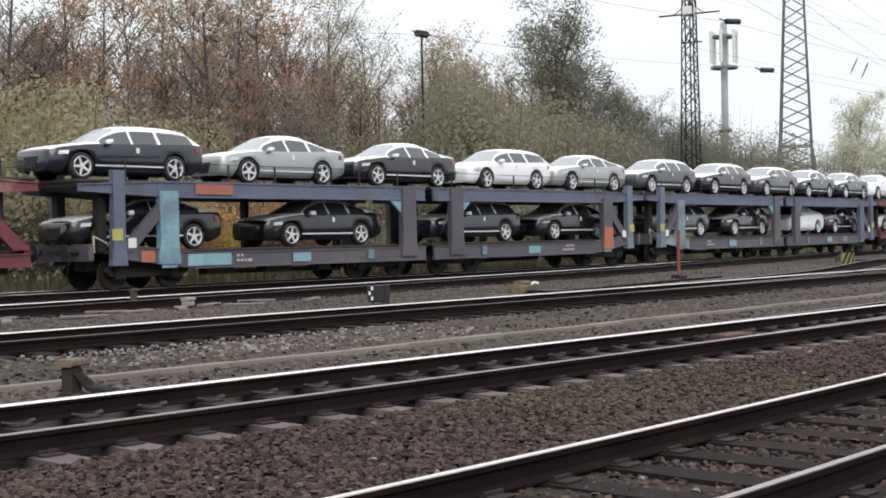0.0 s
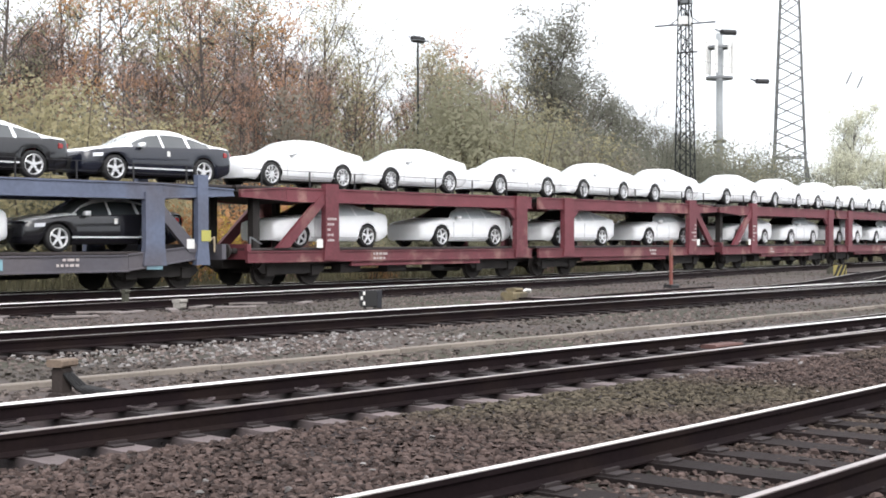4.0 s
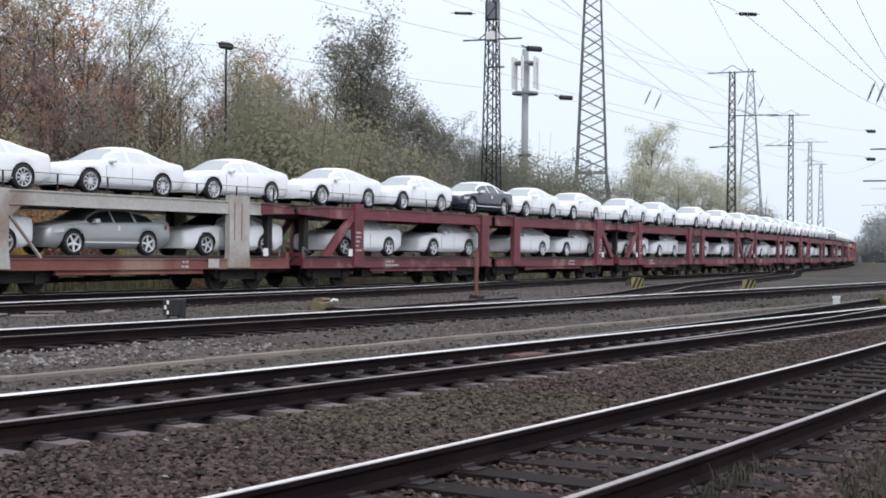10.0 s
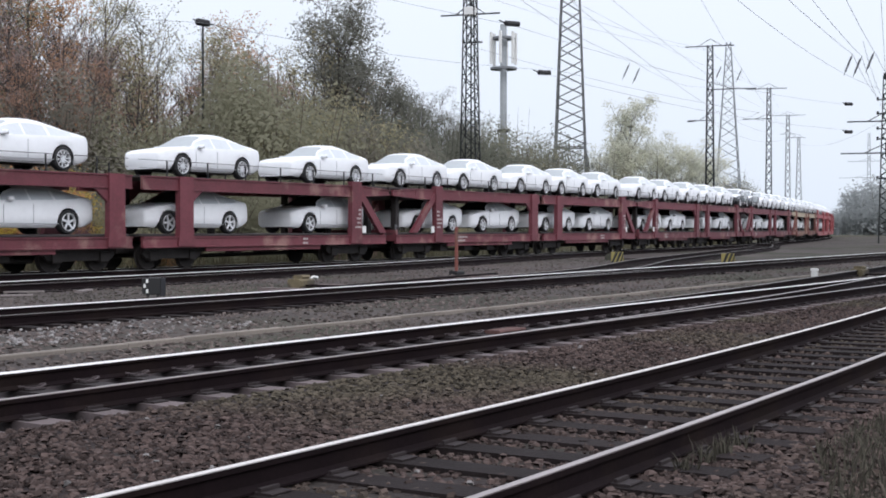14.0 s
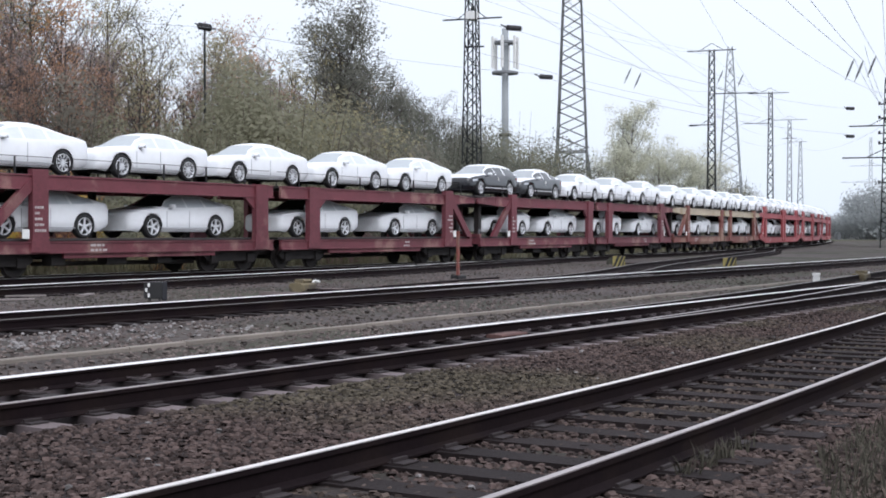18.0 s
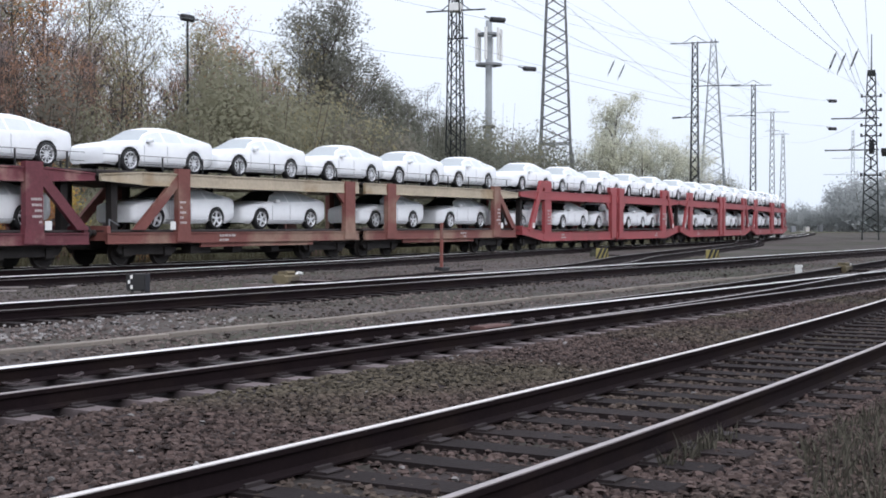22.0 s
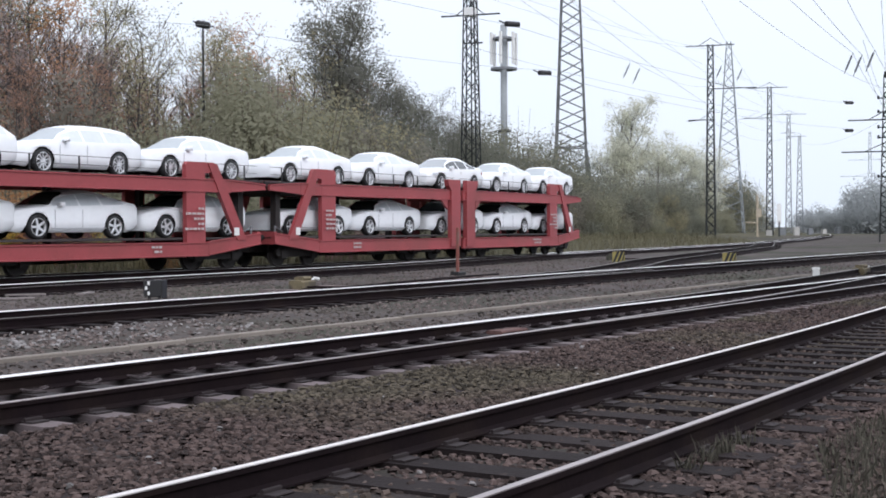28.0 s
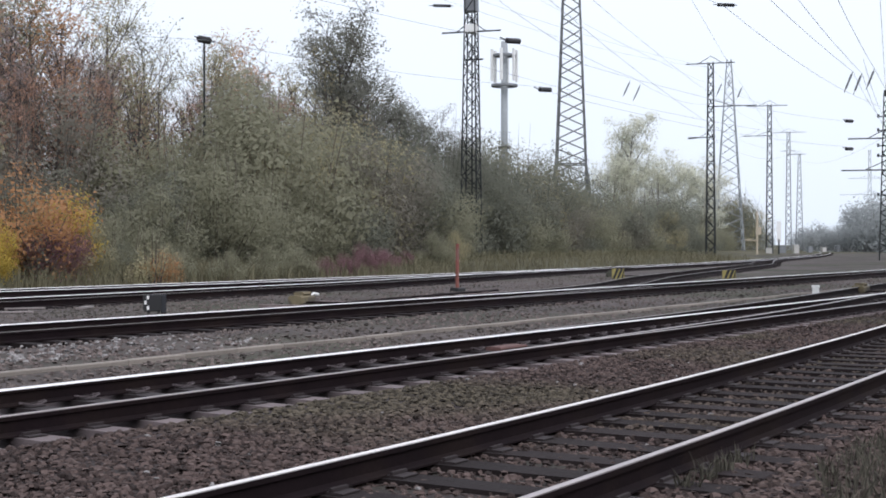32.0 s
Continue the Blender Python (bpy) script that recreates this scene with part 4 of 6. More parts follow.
        if kind == "grey":
            part("pale_panel", Build().box(3.9 - h, 4.4 - h, -0.006, 0.006, 0.72, 1.0).mesh("pale_panel", GREY), t, at=pose(0, side * 1.455, 0))
    return t


# ---------------------------------------------------------------- the train
SPEED, GAIN = 11.816, 0.0098
BOUNDS = [-36.2, -7.83, 18.58, 44.99, 72.84, 100.78, 127.93, 155.77, 183.38, 210.66, 238.65, 265.97, 293.5, 320.4, 346.85, 373.12]
KINDS = ["red", "blue", "blue", "red", "red", "grey", "red", "red", "red", "red", "red", "rust", "fresh", "fresh", "fresh"]
WAGON_LABEL = {
    "red": "two-deck car carrier wagon in dull oxide red",
    "blue": "two-deck car carrier wagon in slate and faded turquoise",
    "grey": "two-deck car carrier wagon, dirty grey upper deck and rusty sill",
    "rust": "two-deck car carrier wagon, rust brown with cream upper beam",
    "fresh": "two-deck car carrier wagon in bright red with raked posts",
}
RIDERS = []


def station_pose(offset, t, z=0.0, flip=False):
    x, y, hd = main_line(offset - SPEED * t - GAIN * t * t)
    return pose(x, y, z, 0, 0, math.degrees(hd) + (180 if flip else 0))


CAR_LABEL = {
    "cover": "car wrapped in a white transport cover",
    "wrap": "car in a white transport cover with bare windscreen",
    "black": "black car with white film on bonnet and roof",
    "navy": "dark blue car with white film on bonnet and roof",
    "graphite": "dark grey car with white film on bonnet and roof",
    "silver": "silver car with bright alloy wheels",
    "white": "white car with dark windows",
}
MOULDS = {}


def place_car(style, dress, offset, z, tilt=0.0):
    word = {"sedan": "saloon ", "fastback": "fastback ", "estate": "estate "}[style]
    key = (style, dress)
    at = station_pose(offset + 0.085, 0, z)
    if key not in MOULDS:
        c = car(style, dress, CAR_LABEL[dress].replace("car", word + "car", 1), 10 if dress in ("cover", "graphite") else 5)
        c.matrix_basis = at
        MOULDS[key] = c
    else:
        c = copy_thing(MOULDS[key], at)
    RIDERS.append((c, offset + 0.085, z, False))


UPPER = {1: [("estate", "navy"), ("sedan", "silver"), ("sedan", "black"), ("estate", "white"), ("fastback", "silver")],
         2: [("estate", "graphite"), ("estate", "black"), ("estate", "graphite"), ("sedan", "black"), ("sedan", "navy")],
         5: [("sedan", "cover"), ("sedan", "cover"), ("fastback", "cover"), ("sedan", "cover"), ("fastback", "cover")],
         6: [("fastback", "cover"), ("fastback", "cover"), ("sedan", "navy"), ("fastback", "cover"), ("fastback", "cover")],
         10: [("estate", "black"), ("sedan", "graphite"), ("fastback", "cover"), ("fastback", "cover"), ("fastback", "cover")],
         13: [("fastback", "cover"), ("fastback", "cover"), ("estate", "cover"), ("estate", "cover"), ("fastback", "cover")],
         14: [("fastback", "cover"), ("fastback", "cover"), ("sedan", "white"), ("fastback", "cover"), ("fastback", "cover")]}
LOWER = {1: [("sedan", "black"), ("sedan", "black"), ("estate", "navy"), ("sedan", "black")], 2: [("estate", "graphite"), ("estate", "black"), ("fastback", "wrap"), ("sedan", "black")],
         5: [("fastback", "wrap"), ("fastback", "wrap"), ("fastback", "wrap"), ("sedan", "silver"), ("fastback", "wrap")]}
UP_AT = {6: (3.6, 8.9, 14.4, 19.5, 24.9), 7: (4.25, 9.95, 17.8, 24.5), 8: (3.0, 8.2, 13.9, 18.75, 23.8), 9: (3.5, 8.7, 14.1, 19.4, 24.5), 10: (2.9, 8.1, 13.5, 18.9, 24.4), 11: (3.3, 8.5, 13.8, 18.8, 23.9),
         12: (3.0, 8.1, 13.7, 19.0, 24.1), 13: (3.3, 8.4, 13.9, 18.65, 23.75), 3: (3.2, 8.3, 14.0, 19.3, 24.7), 4: (3.4, 8.75, 14.3, 19.5, 25.0), 5: (3.1, 8.1, 14.5, 19.8, 25.0), 1: (2.0, 7.5, 12.8, 18.3, 23.5), 2: (2.9, 8.4, 13.8, 18.9, 24.2), 14: (3.4, 8.4, 13.9, 19.0, 24.1)}
LOW_AT = {14: (3.4, 8.4, 13.9, 19.0, 24.1), 3: (4.3, 10.8, 17.7, 24.2), 4: (4.6, 10.7, 17.5, 23.8), 6: (5.0, 11.2, 18.4, 24.1), 7: (4.43, 10.13, 17.15, 24.5), 8: (4.3, 10.0, 16.8, 22.55), 9: (4.3, 10.0, 17.3, 23.7), 10: (4.25, 10.1, 16.9, 23.6), 11: (4.4, 9.7, 17.0, 23.1),
          12: (3.0, 8.2, 13.6, 18.9, 24.0), 13: (3.2, 8.4, 13.8, 18.45, 23.55), 1: (2.6, 9.1, 16.4, 22.3), 2: (4.1, 10.3, 17.2, 22.5), 5: (3.4, 8.3, 13.9, 19.2, 24.7)}


def build_train():
    for u, kind in enumerate(KINDS):
        b0, b1 = BOUNDS[u], BOUNDS[u + 1]
        b1 -= 0.9 * (u == 0)
        half = (b1 - b0) / 2 - 0.02
        shifts = (0.0, 1.2) if kind in ("red", "rust") else (0.0, 0.3)
        for k in (0, 1):
            w = wagon(kind, half, WAGON_LABEL[kind], u * 2 + k, shifts[k], 1 - 2 * k)
            off = b0 + half / 2 + 0.01 if k == 0 else b1 - half / 2 - 0.01
            w.matrix_basis = station_pose(off, 0, 0, k == 1)
            RIDERS.append((w, off, 0.0, k == 1))
        if u == 0:
            ups, lows = (13.0, 18.4), (10.6, 17.3)
        else:
            ups = UP_AT.get(u, (3.1, 8.4, 14.0, 19.3, 24.7))
            lows = LOW_AT.get(u, (3.4, 8.4, 13.9, 19.1, 24.5) if kind == "fresh" else (4.3, 10.6, 17.3, 23.9))
        zu, zl = SPECS[kind]["up_z"][1] + {"red": 0.05, "fresh": -0.03}.get(kind, 0.02), SPECS[kind]["deck_z"]
        for k, a in enumerate(ups):
            style, dress = UPPER[u][k] if u in UPPER else ("fastback", "cover")
            place_car(style, dress, b0 + a, zu)
        for k, a in enumerate(lows):
            style, dress = LOWER[u][k] if u in LOWER else ("fastback", "wrap")
            place_car(style, dress, b0 + a, zl)


build_train()
# ---------------------------------------------------------------- plants
def leaf_cards(points, sizes, r, out=None, loose=0.7):
    """Small leaf sprays, one pointed blade each; out: the way each lies open to, loosened at random."""
    n = len(points)
    nn = r.normal(size=(n, 3))
    if out is not None:
        nn = out / (np.linalg.norm(out, axis=1)[:, None] + 1e-6) + nn * loose * 0.6
    nn /= np.linalg.norm(nn, axis=1)[:, None]
    u = np.cross(nn, r.normal(size=(n, 3)))
    u /= np.linalg.norm(u, axis=1)[:, None]
    w = np.cross(nn, u)
    s = sizes[:, None]
    v = np.stack([points - u * s - w * s * 0.55, points + u * s * 1.25, points - u * s * 0.8 + w * s * 0.75], 1).reshape(-1, 3)
    return v, np.arange(n * 3).reshape(n, 3)


def crown_mesh(v, f, out, material):
    """Leaves shaded by the clump that they belong to, as dense foliage is."""
    me = mesh_of("crown", v.tolist(), f.tolist(), material, True)
    nn = out / (np.linalg.norm(out, axis=1)[:, None] + 1e-6)
    me.normals_split_custom_set_from_vertices(nn.tolist())
    return me


def limbs(b, base, top, radius, count, spread, r, low=0.35):
    """A tapered trunk with limbs that fork once; returns the limbs' ends."""
    base, top = Vector(base), Vector(top)
    bend = Vector((r.uniform(-0.4, 0.4), r.uniform(-0.4, 0.4), 0))
    mid = (base + top) / 2 + bend
    b.bar(base, mid, radius, 6, radius * 0.7)
    b.bar(mid, top, radius * 0.7, 5, radius * 0.15)
    ends = [top]
    for k in range(count):
        t = low + (1 - low) * (k + r.uniform(0, 1)) / count
        p = base.lerp(mid, t * 2) if t < 0.5 else mid.lerp(top, t * 2 - 1)
        a = r.uniform(0, 6.28)
        reach = spread * (0.2 + 0.8 * math.sqrt(max(0, 1 - ((t - 0.66) / 0.42) ** 2))) * r.uniform(0.5, 1.15)
        q = p + Vector((math.cos(a) * reach, math.sin(a) * reach, reach * r.uniform(0.7, 1.7)))
        b.bar(p, q, radius * 0.4 * (1.2 - t), 4, radius * 0.07)
        ends.append(q)
        for _ in range(3):
            s = p.lerp(q, r.uniform(0.4, 0.8))
            e = s + Vector((r.uniform(-1, 1), r.uniform(-1, 1), r.uniform(0.2, 1.2))) * reach * 0.5
            b.bar(s, e, radius * 0.16, 3, radius * 0.05)
            ends.append(e)
    return ends


def tree_mould(name, label, height, trunk_r, count, spread, leaves, colour, leaf, seed, low=0.35, tight=0.6, group="trees of the wood"):
    r = np.random.RandomState(seed)
    t = thing(name, label, "tree", group=group)
    b = Build()
    ends = limbs(b, (0, 0, -0.4), (r.uniform(-.5, .5), r.uniform(-.5, .5), height), trunk_r, count, spread, r, low)
    part("trunk", b.mesh("trunk", TRUNK), t)
    e = np.array([tuple(p) for p in ends])
    pick = r.randint(0, len(e), leaves)
    off = r.normal(size=(leaves, 3))
    off *= (tight * 1.5 * r.uniform(0.1, 1, leaves) ** 0.6 / np.linalg.norm(off, axis=1))[:, None] * np.array([1, 1, 0.75])
    pts = e[pick] + off - np.array([0, 0, 0.1])
    out = off + np.array([0, 0, tight * 0.5])
    v, f = leaf_cards(pts, leaf * r.uniform(0.6, 1.3, leaves), r, out, 0.9)
    part("crown", crown_mesh(v, f, np.repeat(out, 3, axis=0), LEAVES[colour]), t)
    return t


def bush_mould(label, height, width, leaves, colour, leaf, seed, name="bush", count=11, category="bush", group="bushes beside the line"):
    """Many stems under an uneven crown built of lobes."""
    r = np.random.RandomState(seed)
    t = thing(name, label, category, group=group)
    b = Build()
    lobes = []
    for k in range(count):
        a, d = r.uniform(0, 6.28), width * 0.5 * math.sqrt(r.uniform(0, 1))
        z = height * r.uniform(0.25, 0.82) * (1 - 0.35 * (d / (width * 0.5)) ** 2)
        lobes.append((math.cos(a) * d, math.sin(a) * d, z, height * r.uniform(0.16, 0.28)))
        b.bar((math.cos(a) * d * 0.3, math.sin(a) * d * 0.3, -0.3), (math.cos(a) * d, math.sin(a) * d, z), 0.05, 4, 0.015)
    for k in range(10):
        a, d = r.uniform(0, 6.28), width * 0.42 * r.uniform(0, 1)
        b.bar((math.cos(a) * d, math.sin(a) * d, height * 0.4), (math.cos(a) * d * 1.25, math.sin(a) * d * 1.25, height * r.uniform(0.75, 1.0)), 0.025, 3, 0.006)
    tagged(part("woody_frame", b.mesh("woody_frame", TWIG), t), kind="stuff")
    lo = np.array(lobes)
    k = r.randint(0, len(lo), leaves)
    g = r.normal(size=(leaves, 3))
    g /= np.linalg.norm(g, axis=1)[:, None]
    rad = lo[k, 3] * (0.72 + 0.6 * r.uniform(0, 1, leaves) ** 1.7)
    pts = lo[k, :3] + g * rad[:, None]
    skirt = r.uniform(size=leaves) < 0.22
    pts[skirt, 2] = r.uniform(0.0, height * 0.4, skirt.sum())
    pts[:, 2] = np.maximum(pts[:, 2], 0.05)
    out = g + np.array([0, 0, 0.3])
    v, f = leaf_cards(pts, leaf * r.uniform(0.6, 1.3, leaves), r, out, 0.5)
    part("crown", crown_mesh(v, f, np.repeat(out + r.normal(size=out.shape) * 0.15, 3, axis=0), LEAVES[colour]), t)
    return t


def spread_things(moulds, spots, r, smin=0.8, smax=1.2):
    used = set()
    for (x, y, k, s) in spots:
        m = pose(x, y, ground_z(x, y) - 0.05, 0, 0, r.uniform(0, 360)) @ Matrix.Scale(s * r.uniform(smin, smax), 4)
        if k not in used:
            moulds[k].matrix_basis = m
            used.add(k)
        else:
            copy_thing(moulds[k], m)
    for k, mould in enumerate(moulds):
        if k not in used:
            for ob in list(mould.children) + [mould]:
                bpy.data.objects.remove(ob)


def belt(x):
    """The front edge of the bushes beyond the main line."""
    return float(np.interp(x, [-60, 0, 39, 80, 147, 240, 420], [47, 42, 40, 51.5, 65, 92, 140]))


def wood():
    r = random.Random(11)
    tall = [tree_mould("birch_tree", "tall thin half-bare tree with rust brown leaves", 14, 0.21, 34, 2.0, 2100, "rust", 0.075, 21),
            tree_mould("birch_tree", "tall thin half-bare tree with brown leaves", 15, 0.22, 36, 1.9, 2000, "mauve", 0.07, 22),
            tree_mould("birch_tree", "tall nearly bare grey birch tree", 15, 0.2, 50, 2.0, 500, "grey", 0.07, 23),
            tree_mould("birch_tree", "tall autumn tree with ochre leaves", 13.5, 0.15, 32, 2.2, 2100, "ochre", 0.075, 24),
            tree_mould("birch_tree", "tall thin tree with olive leaves", 13, 0.15, 32, 2.2, 2100, "olive", 0.075, 25),
            tree_mould("birch_tree", "autumn tree with orange leaves", 12, 0.14, 30, 2.2, 2100, "orange", 0.075, 26)]
    spots = []
    heights = (14, 15, 15, 13.5, 13, 12)
    while len(spots) < 140:
        a = r.uniform(35.2, 69)
        d = r.uniform(57, 118)
        x, y = d * math.cos(math.radians(a)), d * math.sin(math.radians(a))
        if not belt(x) + 7 < y < belt(x) + 24:
            continue
        if abs(a - 43.6) < 0.9 and d < 82:
            continue
        if 37.2 < a < 39.0 and y < 61 + 0.3 * (x - 74):
            continue
        top = float(np.interp(a, [35.2, 36.2, 37.3, 38.6, 40.7, 42.6, 45.5, 47, 50, 60], [190, 245, 290, 335, 340, 338, 345, 385, 440, 485]))
        k = r.choices(range(6), (4.5, 5, 5, 2.6, 1.2, 1.0))[0]
        tall_m = top / 2350 * d + EYE - ground_z(x, y)
        spots.append((x, y, k, tall_m / heights[k] / 1.05))
    spread_things(tall, spots, r, 0.8, 1.0)
    pole = [tree_mould("young_tree", "straight slender bare tree with a dark trunk", 13, 0.15, 26, 1.2, 160, "brown", 0.09, 81, 0.5, 0.5),
            tree_mould("young_tree", "straight slender tree with a few rust leaves", 13, 0.13, 24, 1.2, 420, "rust", 0.09, 82, 0.5, 0.5)]
    spread_things(pole, [(x - 3.5, y - 4.5, n % 2, s * heights[k] / 13) for n, (x, y, k, s) in enumerate(spots) if n % 2 == 1 and y - 4.5 > belt(x) + 3 and abs(math.degrees(math.atan2(y - 4.5, x - 3.5)) - 43.6) > 0.9], r, 0.68, 0.86)
    inner = [bush_mould("dense rust brown tree deep in the wood", 12, 6.5, 5000, "rust", 0.1, 71, "beech_tree", 18, "tree", "trees of the wood"),
             bush_mould("dense grey-brown tree deep in the wood", 12, 6.5, 5000, "mauve", 0.1, 72, "beech_tree", 18, "tree", "trees of the wood"),
             bush_mould("dense olive tree deep in the wood", 12, 6.5, 5000, "ochre", 0.1, 73, "beech_tree", 18, "tree", "trees of the wood")]
    back = [(x, y, r.choices(range(3), (4, 4, 3))[0], s * heights[k] / 12 * (0.58 if math.atan2(y, x) < 0.77 else 0.72)) for n, (x, y, k, s) in enumerate(spots) if n % 5 < 2]
    spread_things(inner, [(x + 5, y + 9, k, s * 1.08) for x, y, k, s in back] + [(31.5, 51.5, 0, 0.85), (28.3, 52.0, 0, 0.9), (26.0, 50.5, 0, 0.75), (44.0, 57.0, 0, 0.8)], r, 0.85, 1.0)
    low = [bush_mould("dense olive green bush beside the line", 6.0, 6.5, 10500, "olive", 0.074, 31),
           bush_mould("dense dark green bush beside the line", 6.4, 6.5, 10500, "deep", 0.074, 32),
           bush_mould("grey-green bush losing its leaves", 6.2, 6.0, 9500, "grey", 0.068, 33),
           bush_mould("ochre autumn bush beside the line", 5.6, 6.0, 10000, "ochre", 0.068, 34),
           bush_mould("brown autumn bush beside the line", 5.6, 6.0, 10000, "purple", 0.068, 35),
           bush_mould("bright yellow autumn bush beside the line", 4.2, 3.2, 5000, "yellow", 0.07, 36),
           bush_mould("orange autumn bush beside the line", 4.4, 3.6, 5000, "orange", 0.07, 37),
           bush_mould("pale-leaved young sapling on the verge", 3.0, 1.7, 900, "ochre", 0.07, 38, "sapling", 9)]
    tall_low = [bush_mould("tall olive thicket at the wood's edge", 8.5, 8.0, 10500, "olive", 0.08, 61), bush_mould("tall grey-green thicket at the wood's edge", 8.2, 8.0, 10500, "deep", 0.08, 62),
                bush_mould("tall ochre thicket at the wood's edge", 7.6, 7.0, 12000, "ochre", 0.08, 63)]
    tall_spots = []
    spots = []
    x = 10.0
    while x < 230:
        for row, (off, sc) in enumerate(((0, 0.72), (3.5, 0.98), (8, 1.12))):
            xx, yy = x + r.uniform(-1.2, 1.2) + row * 1.3, belt(x) + off + r.uniform(-0.8, 0.8)
            grow = 1.06 + 0.4 * smooth(40, 60, xx) - 0.2 * smooth(68, 84, xx) - 0.3 * smooth(92, 150, xx)
            k = r.choices(range(5), (6, 6, 2.5, 0.7, 0.0))[0]
            if abs(xx - 52) < 3.5 and yy < 51.5 and row == 2:
                continue
            if xx > 56 and row:
                tall_spots.append((xx, yy, r.choices(range(3), (6, 6, 0.6))[0], sc * grow * 0.72))
            else:
                spots.append((xx, yy, k, sc * grow))
        x += 4.3 if x < 110 else 7.5
    for xx, yy, k, s in ((31.6, 39.0, 6, 1.0), (33.9, 38.0, 3, 0.36), (33.9, 38.9, 5, 0.7), (32.2, 37.9, 4, 0.5), (30.1, 38.3, 5, 0.62), (29.0, 37.6, 5, 0.7), (27.0, 37.8, 6, 1.0), (25.6, 38.2, 5, 1.05), (23, 39, 3, 0.8), (20, 40, 0, 0.8), (35.2, 38.3, 0, 0.4), (108, 58.5, 5, 1.1), (72, 56, 5, 1.75), (16, 41, 3, 0.9), (34.0, 34.9, 7, 0.78), (34.9, 35.4, 6, 0.36), (33.2, 35.0, 7, 0.5),
                         (44, 36.4, 0, 0.3), (46, 36.6, 4, 0.44), (48, 37.0, 4, 0.58), (50.3, 37.6, 4, 0.62), (53, 38.4, 4, 0.55), (55.5, 40, 4, 0.42), (41, 36, 0, 0.22), (38.5, 35.6, 0, 0.25), (58.5, 41, 4, 0.36), (62, 41.5, 0, 0.3), (66, 42.6, 3, 0.28), (36.5, 36.5, 0, 0.25)):
        spots.append((xx, yy, k, s))
    tall_spots += [(258, 101, 2, 1.3), (266, 102, 1, 1.35), (274, 104, 2, 1.25), (284, 106, 1, 1.15), (250, 100, 1, 1.1)]
    spread_things(low, spots, r)
    spread_things(tall_low, tall_spots, r)
    oak = [tree_mould("oak_tree", "broad dark green tree on the wood's edge", 15.5, 0.3, 46, 4.0, 14000, "oak", 0.1, 41, 0.3, 0.85)]
    spread_things(oak, [(77.2, 60.2, 0, 0.92), (80.2, 61.5, 0, 0.84), (83.6, 60.8, 0, 0.72), (86.8, 60.8, 0, 0.66), (90, 60.4, 0, 0.6), (93.2, 60, 0, 0.58), (97, 60.5, 0, 0.5), (101, 61, 0, 0.45)], r, 0.98, 1.02)
    # far trees: no mist is drawn, their leaf colours carry the haze
    far = [tree_mould("poplar_tree", "pale yellow-green tree with haze in its leaf colour", 18, 0.25, 50, 4.2, 11000, "pale", 0.15, 42, 0.2, 1.0, group="trees in the distance"),
           tree_mould("willow_tree", "pale grey-green tree with haze in its leaf colour", 12, 0.16, 40, 4.2, 9000, "pale", 0.15, 43, 0.15, 1.2, group="trees in the distance")]
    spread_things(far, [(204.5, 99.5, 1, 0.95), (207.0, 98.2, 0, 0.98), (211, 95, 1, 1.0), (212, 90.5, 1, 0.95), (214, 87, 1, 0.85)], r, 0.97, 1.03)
    mound = [bush_mould("distant grey-green thicket with haze in its leaf colour", 9, 12, 2600, "mist", 0.24, 44, "thicket")]
    spots = [(260 + 14 * k, 100 + 4.6 * k + r.uniform(-3, 3), 0, r.uniform(0.6, 0.9)) for k in range(12)]
    spots += [(335 + 6 * k, 92.5 + 1.6 * k + r.uniform(-2, 2), 0, r.uniform(0.9, 1.4)) for k in range(10)]
    for k in range(26):
        a, d = math.radians(13.4 + 0.19 * k), 330 + 40 * math.sin(k * 2.1)
        spots.append((d * math.cos(a), d * math.sin(a), 0, (1.7 if k < 11 else 0.85) * r.uniform(0.8, 1.2)))
    spread_things(mound, spots, r)


wood()


def tufts(name, label, material, count, seed, place, height):
    """Grass and weeds as many thin blades, joined."""
    r = np.random.RandomState(seed)
    v, f, k = [], [], 0
    while k < count:
        x, y = place(r)
        if x is None:
            continue
        z = ground_z(x, y)
        h, a = height * r.uniform(0.4, 1.3), r.uniform(0, 6.28)
        lx, ly = r.normal(0, 0.35) * h, r.normal(0, 0.35) * h
        w = 0.004 + 0.026 * h
        dx, dy = math.cos(a) * w, math.sin(a) * w
        v += [(x - dx, y - dy, z), (x + dx, y + dy, z), (x + dx * 0.6 + lx * 0.4, y + dy * 0.6 + ly * 0.4, z + h * 0.6), (x - dx * 0.6 + lx * 0.4, y - dy * 0.6 + ly * 0.4, z + h * 0.6), (x + lx, y + ly, z + h)]
        b = 5 * k
        f += [(b, b + 1, b + 2, b + 3), (b + 3, b + 2, b + 4)]
        k += 1
    return tagged(new(name, mesh_of(name, v, f, material)), label, "grass", kind="stuff")


def verge(r):
    x = r.uniform(0, 130) if r.uniform() < 0.7 else r.uniform(10, 60)
    return x, main_y(x) + r.uniform(3.4, belt(x) - main_y(x) + 2)


def corner(r):
    if r.uniform() < 0.025:
        k = r.randint(0, 4)
        return 7.35 + 0.35 * k + r.normal(0, 0.05), 3.12 + 0.02 * k + r.normal(0, 0.03)
    x, y = r.uniform(4.5, 12), r.uniform(0.4, 2.7)
    return (x, y) if y < 0.36 * x - 0.35 and r.uniform() < 0.9 else (None, None)


tufts("verge_grass", "tall dry grass and weeds along the far verge", GRASS, 22000, 51, verge, 0.6)
